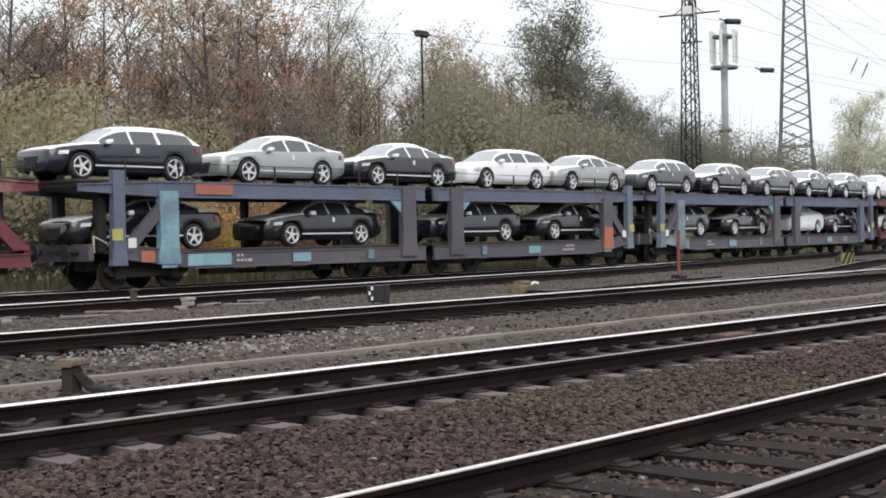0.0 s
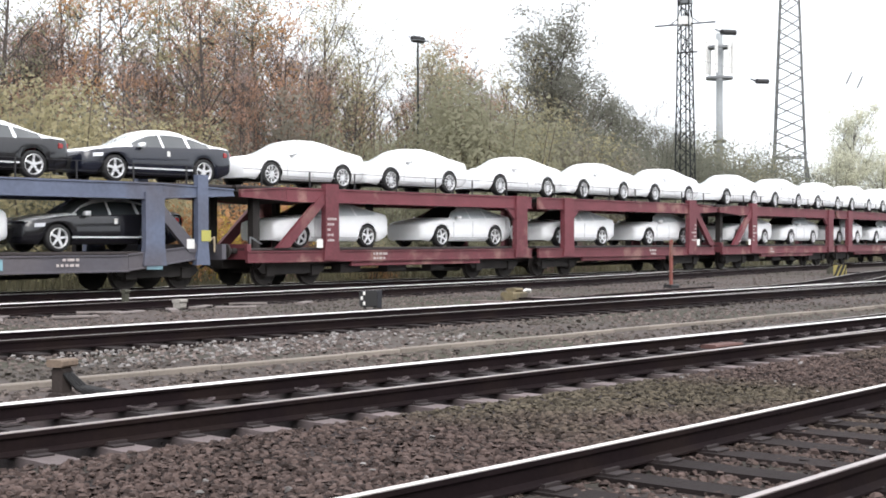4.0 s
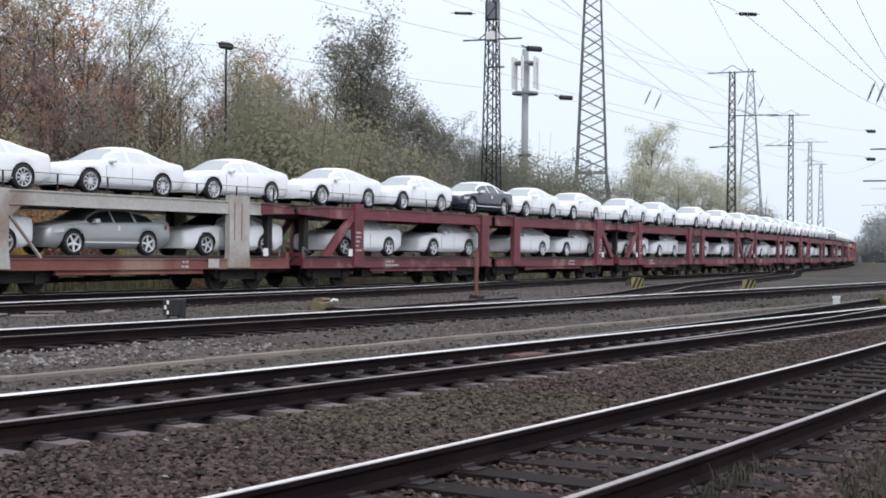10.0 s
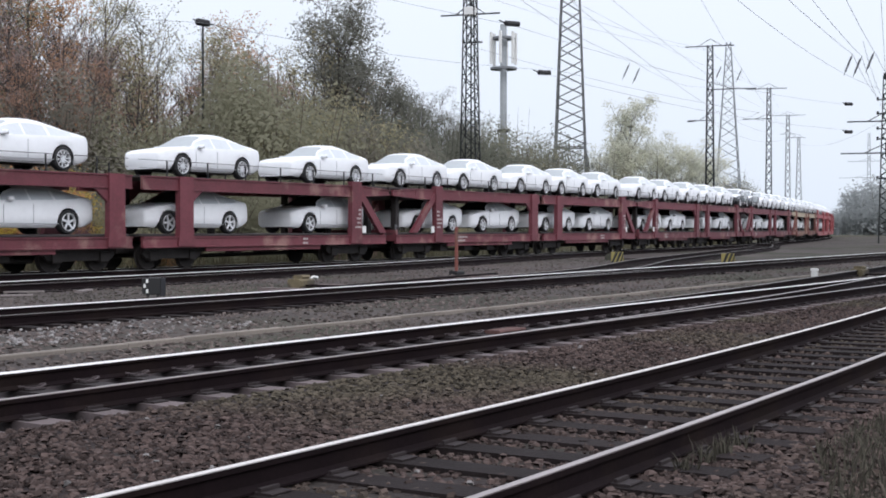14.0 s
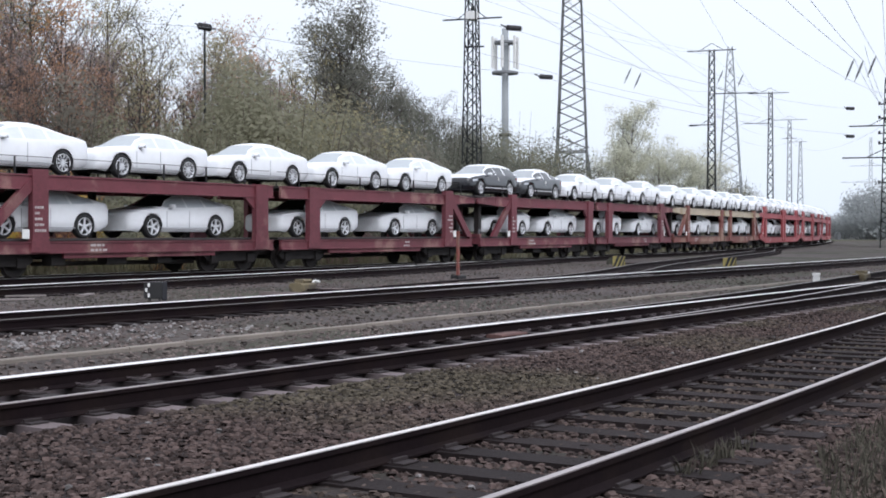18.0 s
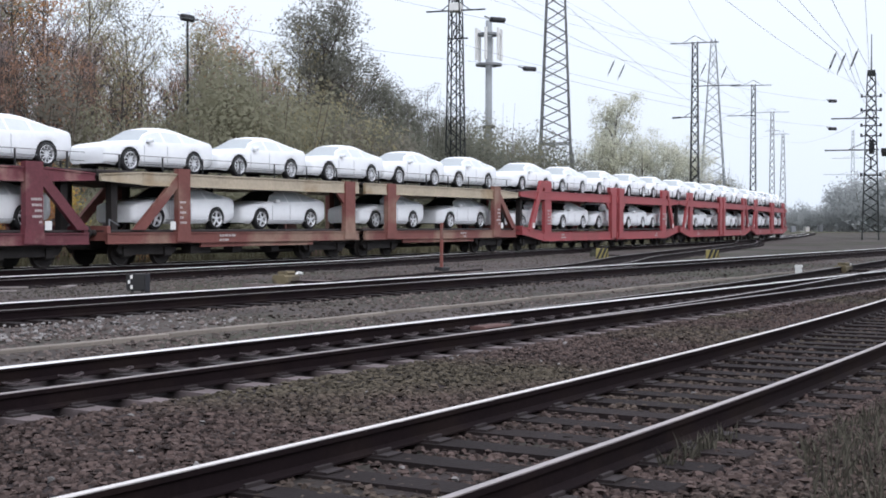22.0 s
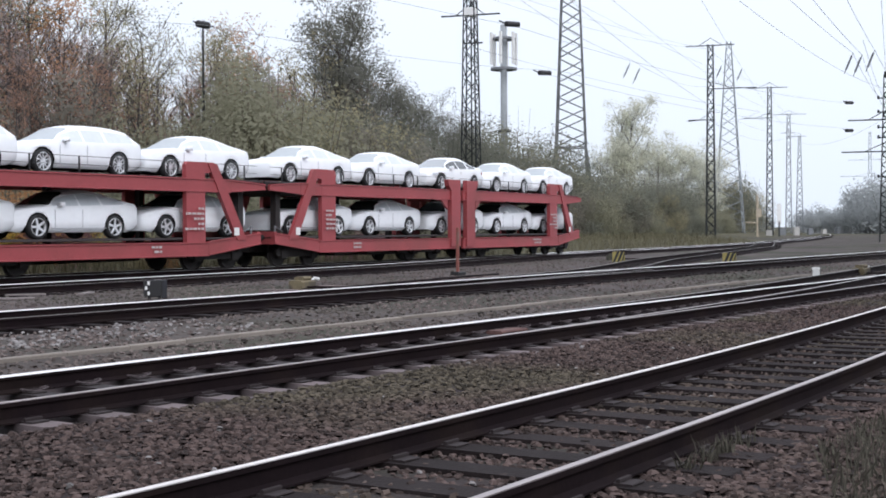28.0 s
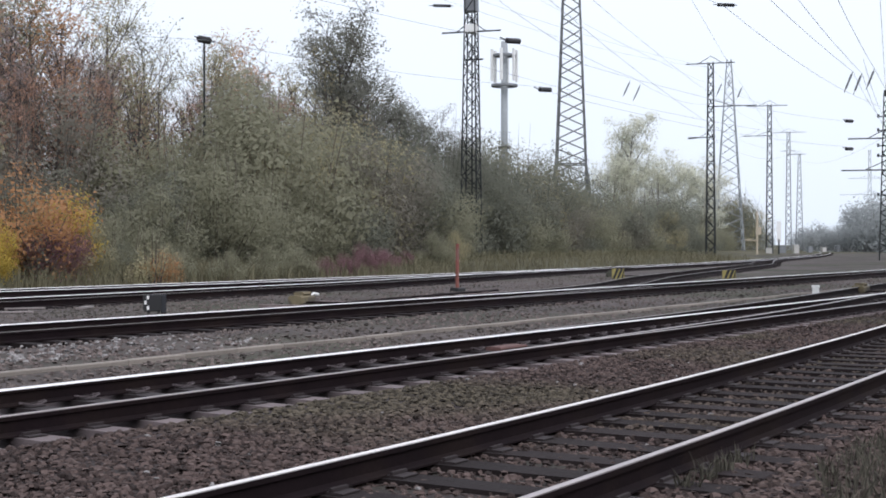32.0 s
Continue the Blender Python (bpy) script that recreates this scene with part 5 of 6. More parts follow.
tufts("near_weeds", "sparse grey-green weeds in the ballast", WEEDS, 5200, 52, corner, 0.14)
# ---------------------------------------------------------------- masts and lines
def lattice(name, label, x, y, height, w0, w1, material, panels, base=0.0, thick=0.045, yaw=10, arms=(), group="lattice masts", category="lattice mast"):
    t = thing(name, label, category, group=group, at=pose(x, y, ground_z(x, y) + base, 0, 0, yaw))
    legs, web = [], Build()
    def wid(z):
        return w0 + (w1 - w0) * z / height
    for sx in (-1, 1):
        for sy in (-1, 1):
            b = Build().bar((sx * w0 / 2, sy * w0 / 2, -0.6), (sx * w1 / 2, sy * w1 / 2, height), thick, 4, thick * 0.75)
            part("leg", b.mesh("leg", material), t)
    for k in range(panels):
        za, zb = height * k / panels, height * (k + 1) / panels
        a, b = wid(za) / 2, wid(zb) / 2
        web.bar((-a, -a, za), (b, -b, zb), thick * 0.6, 3).bar((a, -a, za), (-b, -b, zb), thick * 0.6, 3)
        for sx, sy, ex, ey in ((-1, -1, 1, -1), (1, -1, 1, 1), (1, 1, -1, 1), (-1, 1, -1, -1)):
            if k % 2:
                sx, sy, ex, ey = ex, ey, sx, sy
            web.bar((sx * a, sy * a, za), (ex * b, ey * b, zb), thick * 0.6, 3)
    tagged(part("bracing", web.mesh("bracing", material), t), kind="stuff")
    for z, left, right in arms:
        arm = Build().bar((-left, 0, z), (right, 0, z), 0.07, 4).bar((-left * 0.5, 0, z), (0, 0, z + 0.8), 0.04, 4).bar((right * 0.5, 0, z), (0, 0, z + 0.8), 0.04, 4)
        part("cross_arm", arm.mesh("cross_arm", material), t)
    return t


def insulator(b, a, c, r=0.06):
    a, c = Vector(a), Vector(c)
    b.bar(a, c, 0.018, 5)
    for k in range(7):
        p = a.lerp(c, 0.2 + 0.6 * k / 6)
        q = a.lerp(c, 0.2 + 0.6 * k / 6 + 0.05)
        b.bar(p, q, r, 8)


m1 = lattice("catenary_mast", "tall dark iron lattice mast among the bushes", 80.4, 50.6, 21.5, 1.3, 0.62, MASTIRON, 22, 0.0, 0.07, 105, ((21.0, 0.9, 0.9), (16.2, 2.2, 2.2), (14.2, 0.9, 0.6)))
part("equipment_case", Build().box(-0.45, 0.45, -0.35, 0.35, 17.6, 18.9, 0.05).mesh("equipment_case", GALV), m1)
part("pale_collar", Build().box(-0.42, 0.42, -0.42, 0.42, 16.1, 16.7, 0.05).mesh("pale_collar", WHITE), m1)
part("feeder_pipe", Build().bar((0.0, -0.2, 0), (0.0, -0.2, 18), 0.06, 6).mesh("feeder_pipe", MASTIRON), m1)
lattice("catenary_mast", "slender lattice mast with a top cross arm", 139.1, 56.2, 21.3, 1.0, 0.55, MASTIRON, 22, 0, 0.075, 105, ((21.2, 2.6, 2.7), (13.0, 0.5, 2.4), (16.4, 5.0, 0.4)))
lattice("catenary_mast", "slender lattice mast with a top cross arm", 197.9, 70.4, 22.8, 1.0, 0.55, MASTIRON, 20, 0, 0.085, 105, ((22.6, 2.7, 3.4), (18.0, 0.5, 4.0)))
# the next two masts take paler steel in place of distance haze
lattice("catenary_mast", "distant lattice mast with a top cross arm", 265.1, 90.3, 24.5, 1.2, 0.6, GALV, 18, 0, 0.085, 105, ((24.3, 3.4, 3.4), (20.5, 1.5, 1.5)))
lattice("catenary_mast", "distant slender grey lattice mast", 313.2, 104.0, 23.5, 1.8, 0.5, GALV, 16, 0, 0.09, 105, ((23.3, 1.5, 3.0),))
spiked = lattice("catenary_mast", "dark lattice mast with a slim top spike", 106.2, 28.2, 12.5, 1.25, 0.6, MASTIRON, 16, 0.9, 0.075, 105, ((9.0, 0.6, 3.0), (6.5, 0.6, 3.5)))
part("top_spike", Build().bar((0, 0, 12.4), (0, 0, 15.6), 0.06, 6, 0.03).box(-0.3, 0.3, -0.3, 0.3, 12.3, 12.75, 0.05).mesh("top_spike", MASTIRON), spiked)
part("switch_gear", Build().box(-0.25, 0.15, -0.75, -0.45, 6.2, 7.3, 0.05).bar((0, -0.6, 5.0), (0, -1.9, 6.0), 0.07, 5).mesh("switch_gear", MASTIRON), spiked)
for z in (4.5, 7.6, 8.4, 9.6, 10.7):
    part("insulator_arm", Build().bar((-0.7, 0, z), (0.7, 0, z), 0.05, 5).bar((-0.72, 0, z - 0.08), (-0.72, 0, z + 0.18), 0.09, 6).bar((0.72, 0, z - 0.08), (0.72, 0, z + 0.18), 0.09, 6).mesh("insulator_arm", MASTIRON), spiked)
lattice("catenary_mast", "distant pale lattice mast", 330, 92, 25, 1.2, 0.5, HAZE_IRON, 14, 0, 0.08, 105, ((18, 5, 5), (14, 7, 7)))
py = lattice("power_pylon", "tall grey lattice power pylon behind the trees", 194.5, 102.9, 52, 5.9, 1.9, PYLONIRON, 26, 0, 0.2, 25, (), "power pylons", "power pylon")
waist = Build()
for sx, sy in ((-1, -1), (1, -1), (1, 1), (-1, 1)):
    foot = Build().bar((sx * 2.45, sy * 2.45, 13.5), (sx * 4.3, sy * 4.3, -0.5), 0.17, 4, 0.2).bar((sx * 3.6, sy * 3.6, 4.5), (sx * 0.3, sy * 2.5, 13.5), 0.09, 4)
    part("splayed_foot", foot.mesh("splayed_foot", PYLONIRON), py)
    waist.bar((sx * 2.45, sy * 2.45, 13.5), (-sy * 2.45, sx * 2.45, 13.5), 0.16, 4)
part("waist_frame", waist.mesh("waist_frame", PYLONIRON), py)
lattice("power_pylon", "distant pale lattice pylon", 242.3, 94.2, 36.5, 5.6, 0.8, HAZE_IRON, 18, 0, 0.13, 25, ((32, 4, 4),), "power pylons", "power pylon")


def cell_tower():
    x, y = 128.9, 76.7
    t = thing("cell_tower", "slim round phone mast with a ring of panel antennas", "phone mast", at=pose(x, y, ground_z(x, y)))
    part("shaft", Build().bar((0, 0, -0.5), (0, 0, 23.5), 0.42, 14, 0.36).mesh("shaft", HAZE_IRON, True), t)
    for z, r in ((18.4, 1.5), (21.8, 1.3)):
        part("platform_ring", Build().lathe([(r - 0.5, z), (r, z), (r, z + 0.25), (r - 0.5, z + 0.25)], 20, "z").mesh("platform_ring", GALV), t)
        part("platform_spokes", Build().bar((-r, 0, z + 0.1), (r, 0, z + 0.1), 0.08, 4).bar((0, -r, z + 0.1), (0, r, z + 0.1), 0.08, 4).mesh("platform_spokes", GALV), t)
    for k in range(6):
        a = 6.283 * k / 6 + 0.3
        c, s = math.cos(a) * 1.45, math.sin(a) * 1.45
        part("panel_antenna", Build().box(c - 0.13, c + 0.13, s - 0.13, s + 0.13, 19.0, 22.6, 0.04).mesh("panel_antenna", WHITE), t)
    part("collar", Build().lathe([(0.42, 11.4), (0.75, 11.4), (0.75, 11.7), (0.42, 11.7)], 14, "z").mesh("collar", WIRE), t)


cell_tower()


# a drum insulator of the wires set on a thin pole; it is no lamp
def yard_lamp(x, y, h, label):
    t = thing("yard_lamp", label, "lamp mast", group="yard lamps", at=pose(x, y, ground_z(x, y)))
    part("pole", Build().bar((0, 0, -0.3), (0, 0, h), 0.09, 8, 0.055).mesh("pole", MASTIRON), t)
    head = Build().lathe([(0.0, -0.5), (0.13, -0.48), (0.2, -0.4), (0.2, 0.4), (0.13, 0.48), (0.0, 0.5)], 14, "x", (0, 0, h + 0.1)).bar((0.4, 0, h + 0.05), (0.85, 0, h + 0.1), 0.05, 5).bar((-0.4, 0, h + 0.12), (-0.75, 0, h + 0.2), 0.04, 5)
    part("lamp_head", head.mesh("lamp_head", LINER), t)


yard_lamp(54.3, 51.7, 12.2, "thin dark pole under a drum insulator before the wood")
yard_lamp(45.65, 59.5, 11.75, "thin dark pole under a drum insulator among the trees")


def spans():
    t = thing("overhead_lines", "thin sagging overhead wires between the masts", "overhead wires")
    routes = [((30, 60, 25), (80.4, 50.6, 18.2)), ((80.4, 50.6, 18.2), (139, 56.2, 21)), ((20, 40, 18), (139, 56.2, 21)), ((80.4, 50.6, 14.3), (110, 40, 11.2)), ((110, 40, 11.2), (139, 56.2, 13)),
              ((-10, 30, 22), (197.9, 70.4, 22.6)), ((10, 20, 17), (265, 90, 24.3)), ((139, 56.2, 21), (197.9, 70.4, 22.6)), ((197.9, 70.4, 22.6), (265, 90.3, 24.3)), ((139, 56, 13), (265, 90, 20)),
              ((20, 6, 16), (106, 28.2, 12)), ((0, 10, 20), (313, 104, 23)), ((106, 28.2, 9.9), (265, 90, 20)), ((15, 18, 13), (197.9, 70, 16)), ((40, 60, 12), (128, 66, 10)), ((20, 52, 10.8), (44.9, 42.7, 10.7)), ((44.9, 42.7, 10.7), (69.9, 38.9, 10.8)), ((69.9, 38.9, 10.6), (115, 34, 9.8)), ((60.3, 35.5, 12), (115.1, 34, 12)),
              ((30, 40, 13.5), (60.3, 35.5, 12)), ((55.9, 21.9, 11.8), (106, 28.2, 12)), ((20, 14, 13), (67.34, 19.62, 10.05)), ((67.34, 19.62, 10.05), (106, 28.2, 11)), ((22, 12, 12.5), (67.54, 19.22, 9.95)), ((67.54, 19.22, 9.95), (106, 28.2, 10.4)), ((24, 10, 12.4), (67.64, 18.62, 10.15)), ((67.64, 18.62, 10.15), (110, 27, 11)), ((30, 20, 12.5), (55.9, 21.9, 11.8)), ((67, 19, 10.6), (106, 28.2, 11)), ((81.3, 38.5, 12.6), (139, 56, 17)), ((50, 30, 12), (81.3, 38.5, 12.6))]
    for a, b in routes:
        a, b = Vector(a), Vector(b)
        w = Build()
        n = 14
        sag = (b - a).length * 0.012
        pts = [a.lerp(b, k / n) - Vector((0, 0, sag * 4 * (k / n) * (1 - k / n))) for k in range(n + 1)]
        v, f = [], []
        for k, p in enumerate(pts):
            v += [p + Vector((0, 0, 0.011)), p + Vector((0.009, -0.009, -0.006)), p + Vector((-0.009, 0.009, -0.006))]
            f += [(3 * k - 3 + j, 3 * k - 3 + (j + 1) % 3, 3 * k + (j + 1) % 3, 3 * k + j) for j in range(3)] if k else []
        part("wire", mesh_of("wire", v, f, GALV), t)
    return t


spans()


def hanging_gear(x, y, z, kind, label):
    """Insulators and switches that hang in the overhead wires."""
    t = thing("wire_insulator", label, "insulator", group="insulators in the wires")
    b = Build()
    if kind == "drum":
        b.bar((x - 0.4, y, z), (x + 0.4, y - 0.3, z + 0.03), 0.15, 10)
        b.bar((x - 0.9, y + 0.1, z + 0.1), (x - 0.4, y, z), 0.04, 5)
    elif kind == "slant":
        insulator(b, (x - 0.28, y + 0.1, z - 0.55), (x + 0.24, y - 0.18, z + 0.55), 0.055)
    else:
        insulator(b, (x - 0.9, y + 0.2, z), (x + 0.9, y - 0.2, z + 0.2), 0.08)
    part("insulator_body", b.mesh("insulator_body", WIRE), t)
    return t


for gear in ((60.3, 35.5, 12.0, "drum"), (69.9, 38.9, 10.6, "drum"), (81.2, 38.8, 11.8, "slant"), (81.5, 38.2, 11.5, "slant"), (102.2, 40.6, 13.9, "slant"), (55.9, 21.9, 11.8, "long"), (67.1, 19.8, 9.5, "slant"),
             (67.3, 19.4, 9.4, "slant"), (67.4, 18.8, 9.6, "slant"), (58.4, 38.6, 13.8, "long"), (115.1, 34.0, 12.0, "drum"), (115.1, 34.0, 9.6, "drum"), (119.9, 50.3, 11.5, "long"), (102.8, 39.1, 13.6, "slant")):
    hanging_gear(*gear, {"drum": "dark drum-shaped insulator hanging in the overhead wires", "slant": "dark slanting rod insulator in the overhead wires", "long": "dark level rod insulator in the overhead wires"}[gear[3]])
# ---------------------------------------------------------------- lineside things
def dwarf_signal():
    t = thing("dwarf_signal", "black dwarf signal box with white painted face bars", "railway signal", at=pose(20.1, 20.6, -0.2, 0, 0, -35) @ Matrix.Scale(0.52, 4))
    part("case", Build().box(-0.28, 0.28, -0.12, 0.16, 0.12, 0.82, 0.04).mesh("case", LINER), t)
    part("signal_board", Build().prism([(-0.42, 0.16), (-0.3, 0.16), (-0.3, 0.78), (-0.42, 0.78)], -0.16, 0.1).mesh("signal_board", LINER), t)
    for z in (0.2, 0.42, 0.62):
        part("white_mark", Build().box(-0.3 - 0.1 * (z == 0.42), -0.21 - 0.1 * (z == 0.42), -0.172, -0.16, z, z + 0.15).mesh("white_mark", WHITE), t)
    for x in (-0.2, 0.2):
        part("foot", Build().box(x - 0.05, x + 0.05, -0.06, 0.06, -0.1, 0.14, 0.01).mesh("foot", WIRE), t)
    part("back_plate", Build().box(0.3, 0.5, -0.1, 0.12, 0.05, 0.8, 0.03).mesh("back_plate", mat("dark_blue_grey_steel", (0.02, 0.021, 0.026), 0.7, 0.2, var=0.2)), t)


def marker_post():
    t = thing("marker_post", "thin rusty red marker post beside the track", "post", at=pose(35.4, 22.8, -0.2, 0, 0.5, 0))
    part("pole", Build().box(-0.04, 0.04, -0.04, 0.04, -0.2, 1.52, 0.012).mesh("pole", mat("faded_red_post_paint", (0.2, 0.065, 0.05), 0.75, var=0.3, second=(0.14, 0.1, 0.085))), t)
    part("foot_block", Build().box(-0.2, 0.25, -0.15, 0.15, -0.05, 0.12, 0.03).mesh("foot_block", LINER), t)


BLACKYELLOW = (mat("warning_yellow", (0.24, 0.2, 0.06), 0.7, var=0.4), LINER)


def striped_block(x, y, label):
    t = thing("warning_block", label, "warning board", group="striped warning blocks", at=pose(x, y, -0.2, 0, 0, -55) @ Matrix.Scale(0.68, 4))
    part("board", Build().box(-0.38, 0.38, -0.06, 0.06, 0.05, 0.72, 0.02).mesh("board", BLACKYELLOW[0]), t)
    for k in range(3):
        a = -0.38 + k * 0.26
        pts = [(a, 0.05), (a + 0.13, 0.05), (min(a + 0.43, 0.38), 0.72 if a + 0.43 <= 0.38 else 0.6), (a + 0.27 if a + 0.27 < 0.38 else 0.37, 0.72)]
        part("stripe", Build().prism(pts, -0.068, -0.061).mesh("stripe", LINER), t)
    part("foot", Build().box(-0.3, 0.3, -0.12, 0.12, -0.05, 0.06, 0.02).mesh("foot", CONCRETE), t)


def point_machine(x, y, yaw, label, material):
    t = thing("point_machine", label, "point machine", group="point machines", at=pose(x, y, -0.2, 0, 0, yaw) @ Matrix.Scale(0.75, 4))
    part("case", Build().box(-0.45, 0.45, -0.25, 0.25, 0.0, 0.3, 0.06).mesh("case", material), t)
    part("cover", Build().box(-0.2, 0.3, -0.2, 0.2, 0.3, 0.42, 0.05).mesh("cover", material), t)
    part("lever", Build().bar((0.45, 0, 0.2), (0.75, 0, 0.34), 0.035, 6).bar((0.75, 0, 0.34), (1.05, 0, 0.3), 0.05, 6).mesh("lever", WHITE), t)
    part("throw_rod", Build().bar((0.2, -0.2, 0.08), (0.3, -1.9, 0.06), 0.03, 5).bar((-0.1, -0.2, 0.08), (0.0, -1.9, 0.06), 0.03, 5).mesh("throw_rod", RAIL_SIDE), t)


def cable_box(x, y, label, material, h=0.36, w=0.3):
    t = thing("cable_box", label, "junction box", group="trackside boxes", at=pose(x, y, -0.2, 0, 0, 12))
    part("housing", Build().box(-w / 2, w / 2, -w / 2, w / 2, 0.04, h, 0.03).mesh("housing", material), t)
    part("lid", Build().box(-w / 2 - 0.02, w / 2 + 0.02, -w / 2 - 0.02, w / 2 + 0.02, h, h + 0.08, 0.025).mesh("lid", material), t)
    part("stub_post", Build().box(-0.06, 0.06, -0.06, 0.06, -0.15, 0.05).mesh("stub_post", LINER), t)


MOSS = mat("mossy_grey_paint", (0.06, 0.06, 0.045), 0.9, var=0.4, second=(0.03, 0.03, 0.022))
DULLYELLOW = mat("dull_yellow_paint", (0.16, 0.13, 0.075), 0.85, var=0.4, second=(0.07, 0.06, 0.045))
dwarf_signal()
marker_post()
striped_block(50.5, 24.5, "black and yellow striped warning block between tracks")
striped_block(49.4, 19.2, "black and yellow striped warning block by the third track")
point_machine(25.5, 21.0, 8, "dull yellow point machine with a pale lever", DULLYELLOW)
point_machine(41.0, 11.7, 0, "yellowish point machine by the second track", DULLYELLOW)
point_machine(56, 27.5, 10, "small grey point machine with a white cap", MOSS)
def cable_post(x, y):
    t = thing("cable_post", "dark rusty cable post with a flat cap and loose cables", "cable post", at=pose(x, y, -0.2, 0, 0, 20))
    part("post", Build().box(-0.07, 0.07, -0.06, 0.06, -0.1, 0.3, 0.02).box(-0.1, 0.1, -0.08, 0.08, -0.05, 0.06, 0.02).mesh("post", mat("rusty_black_iron", (0.028, 0.02, 0.017), 0.85, var=0.5)), t)
    part("cap", Build().box(-0.11, 0.13, -0.09, 0.09, 0.3, 0.37, 0.015).mesh("cap", mat("dusty_cap", (0.16, 0.12, 0.09), 0.9, var=0.4)), t)
    for k in range(6):
        a = -0.3 - 0.16 * k
        pts = [(0.02 * k - 0.05, -0.06, 0.24), (0.05 + 0.03 * k, -0.12, 0.1), (0.16 + 0.05 * k, -0.16 - 0.03 * k, 0.03), (0.45 + 0.1 * math.cos(a), -0.2 - 0.11 * k, 0.0)]
        c = Build()
        for p, q in zip(pts, pts[1:]):
            c.bar(p, q, 0.018, 6)
        part("cable", c.mesh("cable", LINER), t)


cable_post(6.75, 11.05)
cable_box(38.2, 12.2, "white capped relay box on a stub", WHITE, 0.22, 0.18)
cable_box(17.3, 23.6, "small pale junction box", CONCRETE, 0.16, 0.2)
cable_box(17.0, 25.2, "small grey junction post", MOSS, 0.34, 0.12)


def switch_rails():
    t = thing("switch_blades", "tapered switch rails and slide plates of the turnout", "switch rails", kind="structure", at=pose(0, 0, -0.009))
    for off, x0, x1 in ((-0.68, 24, 38), (0.68, 24, 38)):
        pts = road(lambda x: line_c(x) * 0.6 + line_e(x) * 0.4, x0, x1, 1.0)
        part("switch_blade", mesh_of("switch_blade", *sweep(pts, HEAD_PROFILE, off), RAIL_DULL), t)
    slide = Build().box(-0.1, 0.1, -0.5, 0.5, -0.15, -0.12).mesh("slide_plate", PLATE)
    for k in range(16):
        x = 24.5 + k * 0.62
        part("slide_plate", slide, t, at=pose(x, line_c(x) + 0.95, 0))


switch_rails()


def far_posts():
    """Signal furniture where the lines close up in the distance."""
    t = thing("signal_board", "tall white signal board beside the far tracks", "signal board", at=pose(189, 65.8, -0.2, 0, 3, 19))
    part("pole", Build().bar((0, 0, -0.2), (0, 0, 2.4), 0.12, 8).mesh("pole", MASTIRON), t)
    part("board", Build().box(-0.08, 0.08, -0.32, 0.32, 1.9, 5.0, 0.03).mesh("board", WHITE), t)
    t = thing("signal_post", "cream signal post with a box and side arm", "signal post", at=pose(169, 61.8, -0.2, 0, 0, 20))
    part("pole", Build().bar((0, 0, -0.2), (0, 0, 5.9), 0.13, 8).mesh("pole", CREAM), t)
    part("box", Build().box(-0.2, 0.2, -0.55, 0.15, 2.9, 3.9, 0.04).mesh("box", CREAM), t)
    part("arm", Build().bar((0, 0.1, 2.1), (0, 1.5, 2.2), 0.1, 6).mesh("arm", CREAM), t)
    for k in range(7):
        a, d = math.radians(19.6 - 0.55 * k), 205 + 17 * k
        b = thing("relay_cabinet", "small grey relay cabinet by the far tracks", "relay cabinet", group="far relay cabinets", at=pose(d * math.cos(a), d * math.sin(a), -0.2, 0, 0, 20 + 9 * k))
        h = 1.1 + 0.5 * math.sin(k * 2.3) ** 2
        part("housing", Build().box(-0.35, 0.35, -0.45, 0.45, 0.1, h, 0.05).mesh("housing", GALV if k % 2 else GREY), b)
        part("plinth", Build().box(-0.4, 0.4, -0.5, 0.5, -0.2, 0.1).mesh("plinth", CONCRETE), b)


far_posts()


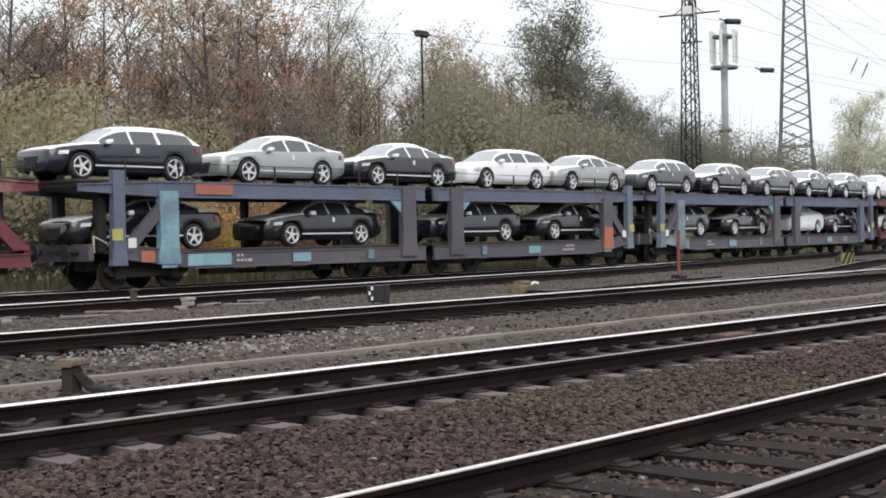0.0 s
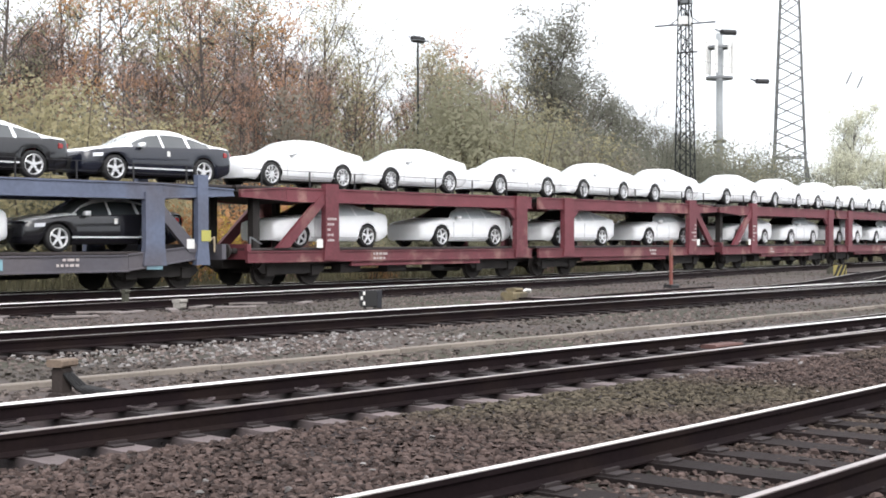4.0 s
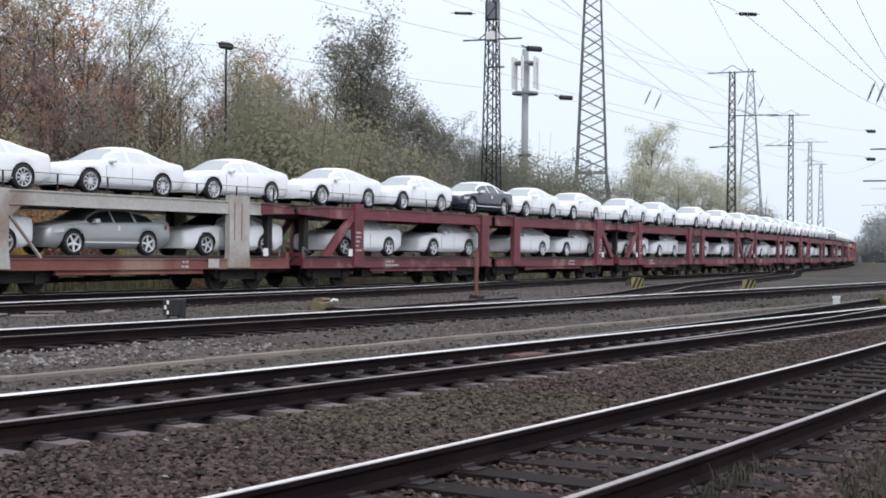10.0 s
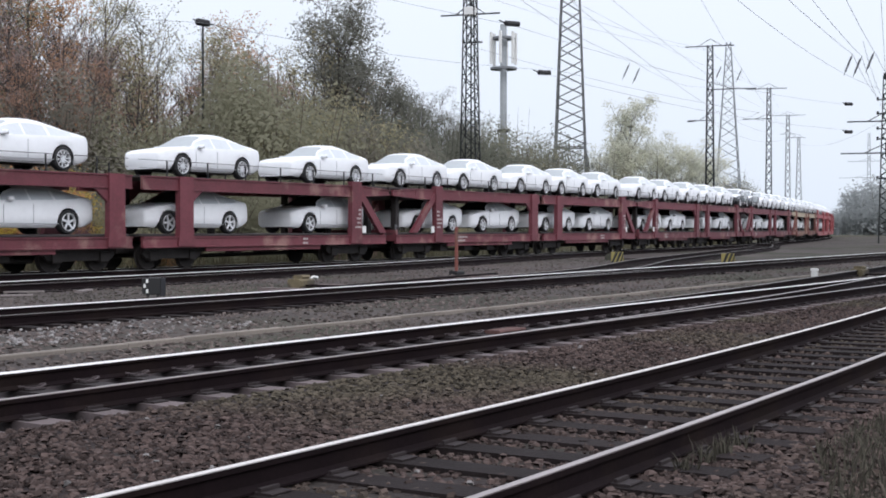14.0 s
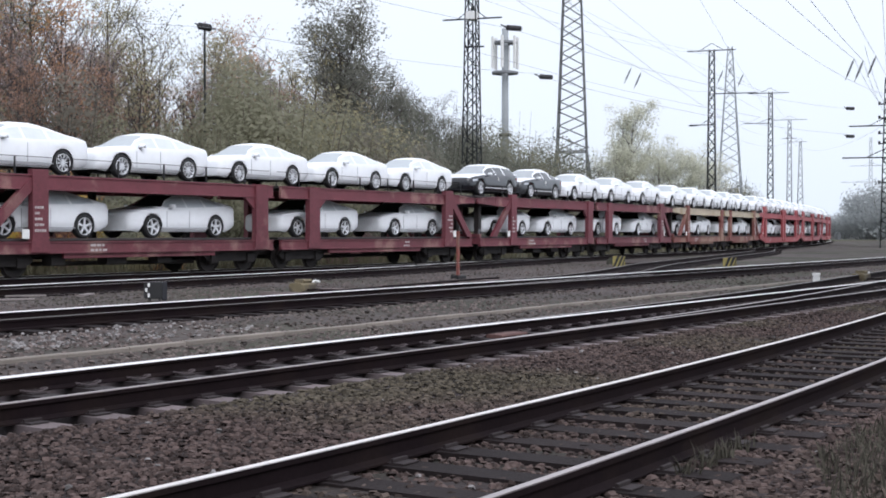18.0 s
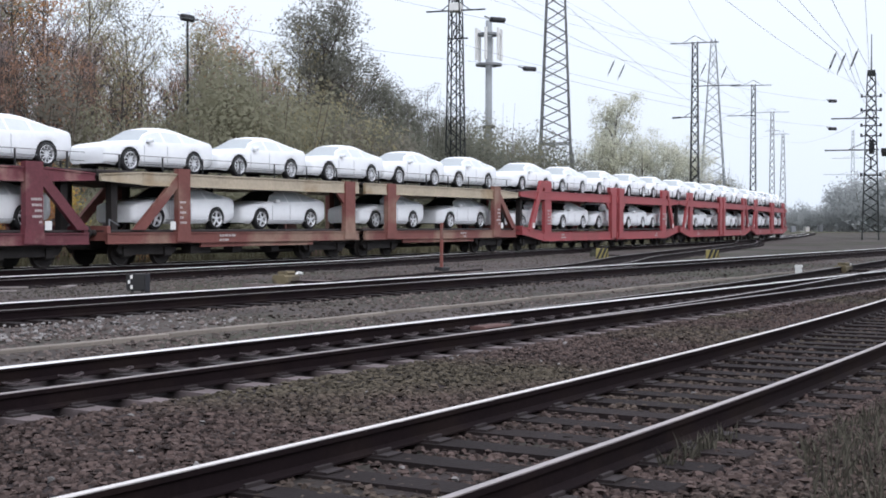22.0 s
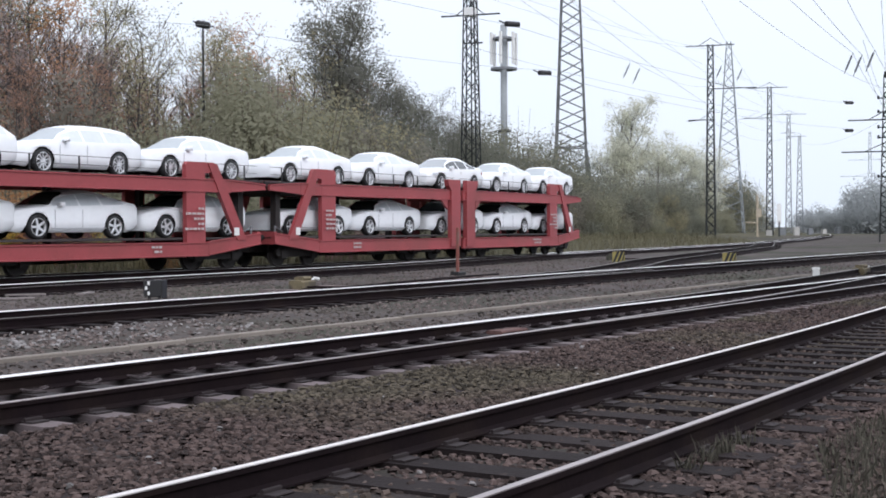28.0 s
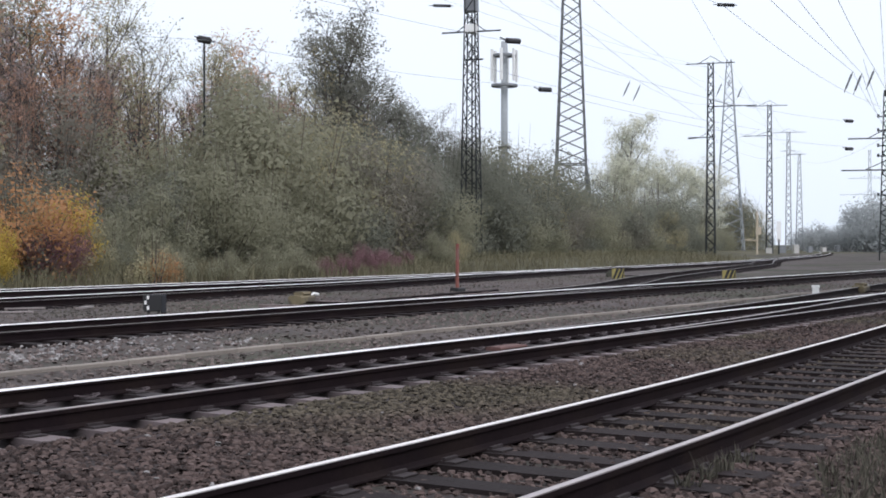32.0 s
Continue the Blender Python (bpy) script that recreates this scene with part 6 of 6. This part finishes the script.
def signal_cabin():
    """A two-storey cabin between the lines; its upper floor is glazed all round."""
    t = thing("signal_cabin", "grey-blue signal cabin with a glazed upper floor", "signal cabin", at=pose(146.6, 34.0, -0.2, 0, 0, 14))
    wall = mat("blue_grey_render", (0.2, 0.23, 0.26), 0.85, var=0.25, scale=1.2, fine=12, second=(0.15, 0.16, 0.17))
    part("lower_storey", Build().box(-4, 4, -3, 3, -0.3, 6.4, 0.06).mesh("lower_storey", wall), t)
    part("floor_band", Build().box(-4.25, 4.25, -3.25, 3.25, 6.4, 6.75, 0.04).mesh("floor_band", CONCRETE), t)
    part("upper_storey", Build().box(-3.9, 3.9, -2.9, 2.9, 6.75, 9.1, 0.06).mesh("upper_storey", wall), t)
    part("roof", Build().box(-4.7, 4.7, -3.7, 3.7, 9.1, 9.5, 0.08).mesh("roof", LINER), t)
    part("roof_vent", Build().box(-2.6, -1.4, 1.2, 2.4, 9.5, 9.95, 0.06).mesh("roof_vent", LINER), t)
    pane = Build().box(-0.02, 0.02, -0.6, 0.6, 7.4, 8.7, 0.01).mesh("pane", GLASS)
    frame_mesh = Build().box(-0.05, 0.05, -0.68, 0.68, 7.32, 7.42).box(-0.05, 0.05, -0.68, 0.68, 8.68, 8.78).box(-0.05, 0.05, -0.68, -0.58, 7.42, 8.68).box(-0.05, 0.05, 0.58, 0.68, 7.42, 8.68).mesh("window_frame", WHITE)
    spots = [(-3.94, y, 0) for y in (-1.9, 0.0, 1.9)] + [(x, 2.94, 90) for x in (-2.7, -0.9, 0.9, 2.7)] + [(x, -2.94, 90) for x in (-2.7, -0.9, 0.9, 2.7)]
    for x, y, turn in spots:
        w = part("window_frame", frame_mesh, t, "white window frame", at=pose(x, y, 0, 0, 0, turn))
        part("pane", pane, w)
    part("door", Build().box(-4.06, -4.0, -2.4, -1.4, 0.0, 2.1, 0.02).mesh("door", GALV), t)


signal_cabin()


def turnout_timbers():
    """Long weathered bearers and rods between the third track and the siding."""
    t = thing("turnout_timbers", "weathered pinkish timber bearers of the turnout", "turnout timbers", kind="structure")
    timber = Build().box(-0.12, 0.12, -0.6, 0.6, -0.1, 0.05, 0.02).mesh("timber", mat("weathered_pink_timber", (0.15, 0.118, 0.112), 0.9, var=0.5, scale=2, fine=30, obj=0.5, bump=0.01))
    for k in range(16):
        x = 23 + k * 0.75
        part("timber", timber, t, at=pose(x, line_c(x) + 2.3 + 0.9 * math.sin(k * 1.9), -0.17, 0, 0, 7 + math.sin(k * 2.7)))
    board = Build().box(-0.45, 0.45, -0.09, 0.09, 0.0, 0.05, 0.012).mesh("loose_board", mat("pale_weathered_board", (0.17, 0.148, 0.142), 0.9, var=0.4, scale=3, fine=30, obj=0.4))
    for k in range(11):
        part("loose_board", board, t, at=pose(11.2 + 0.95 * k + 0.3 * math.sin(k * 2.1), 22.6 + 0.14 * k + 0.5 * math.sin(k * 3.7), -0.19, 0, 0, 12 + 50 * math.sin(k * 1.3)))
    rod = Build().bar((0, 0, 0.1), (4.2, 0.45, 0.1), 0.03, 6).mesh("pull_rod", RAIL_SIDE)
    for k in range(3):
        part("pull_rod", rod, t, at=pose(24 + 3.2 * k, line_c(24 + 3.2 * k) + 2.2 + 0.5 * k, -0.2))


turnout_timbers()


# ---------------------------------------------------------------- what moves
def motions():
    for ob, offset, z, flip in RIDERS:
        walk(ob, [(t, station_pose(offset, t, z, flip)) for t in range(0, 33, 2)])


motions()
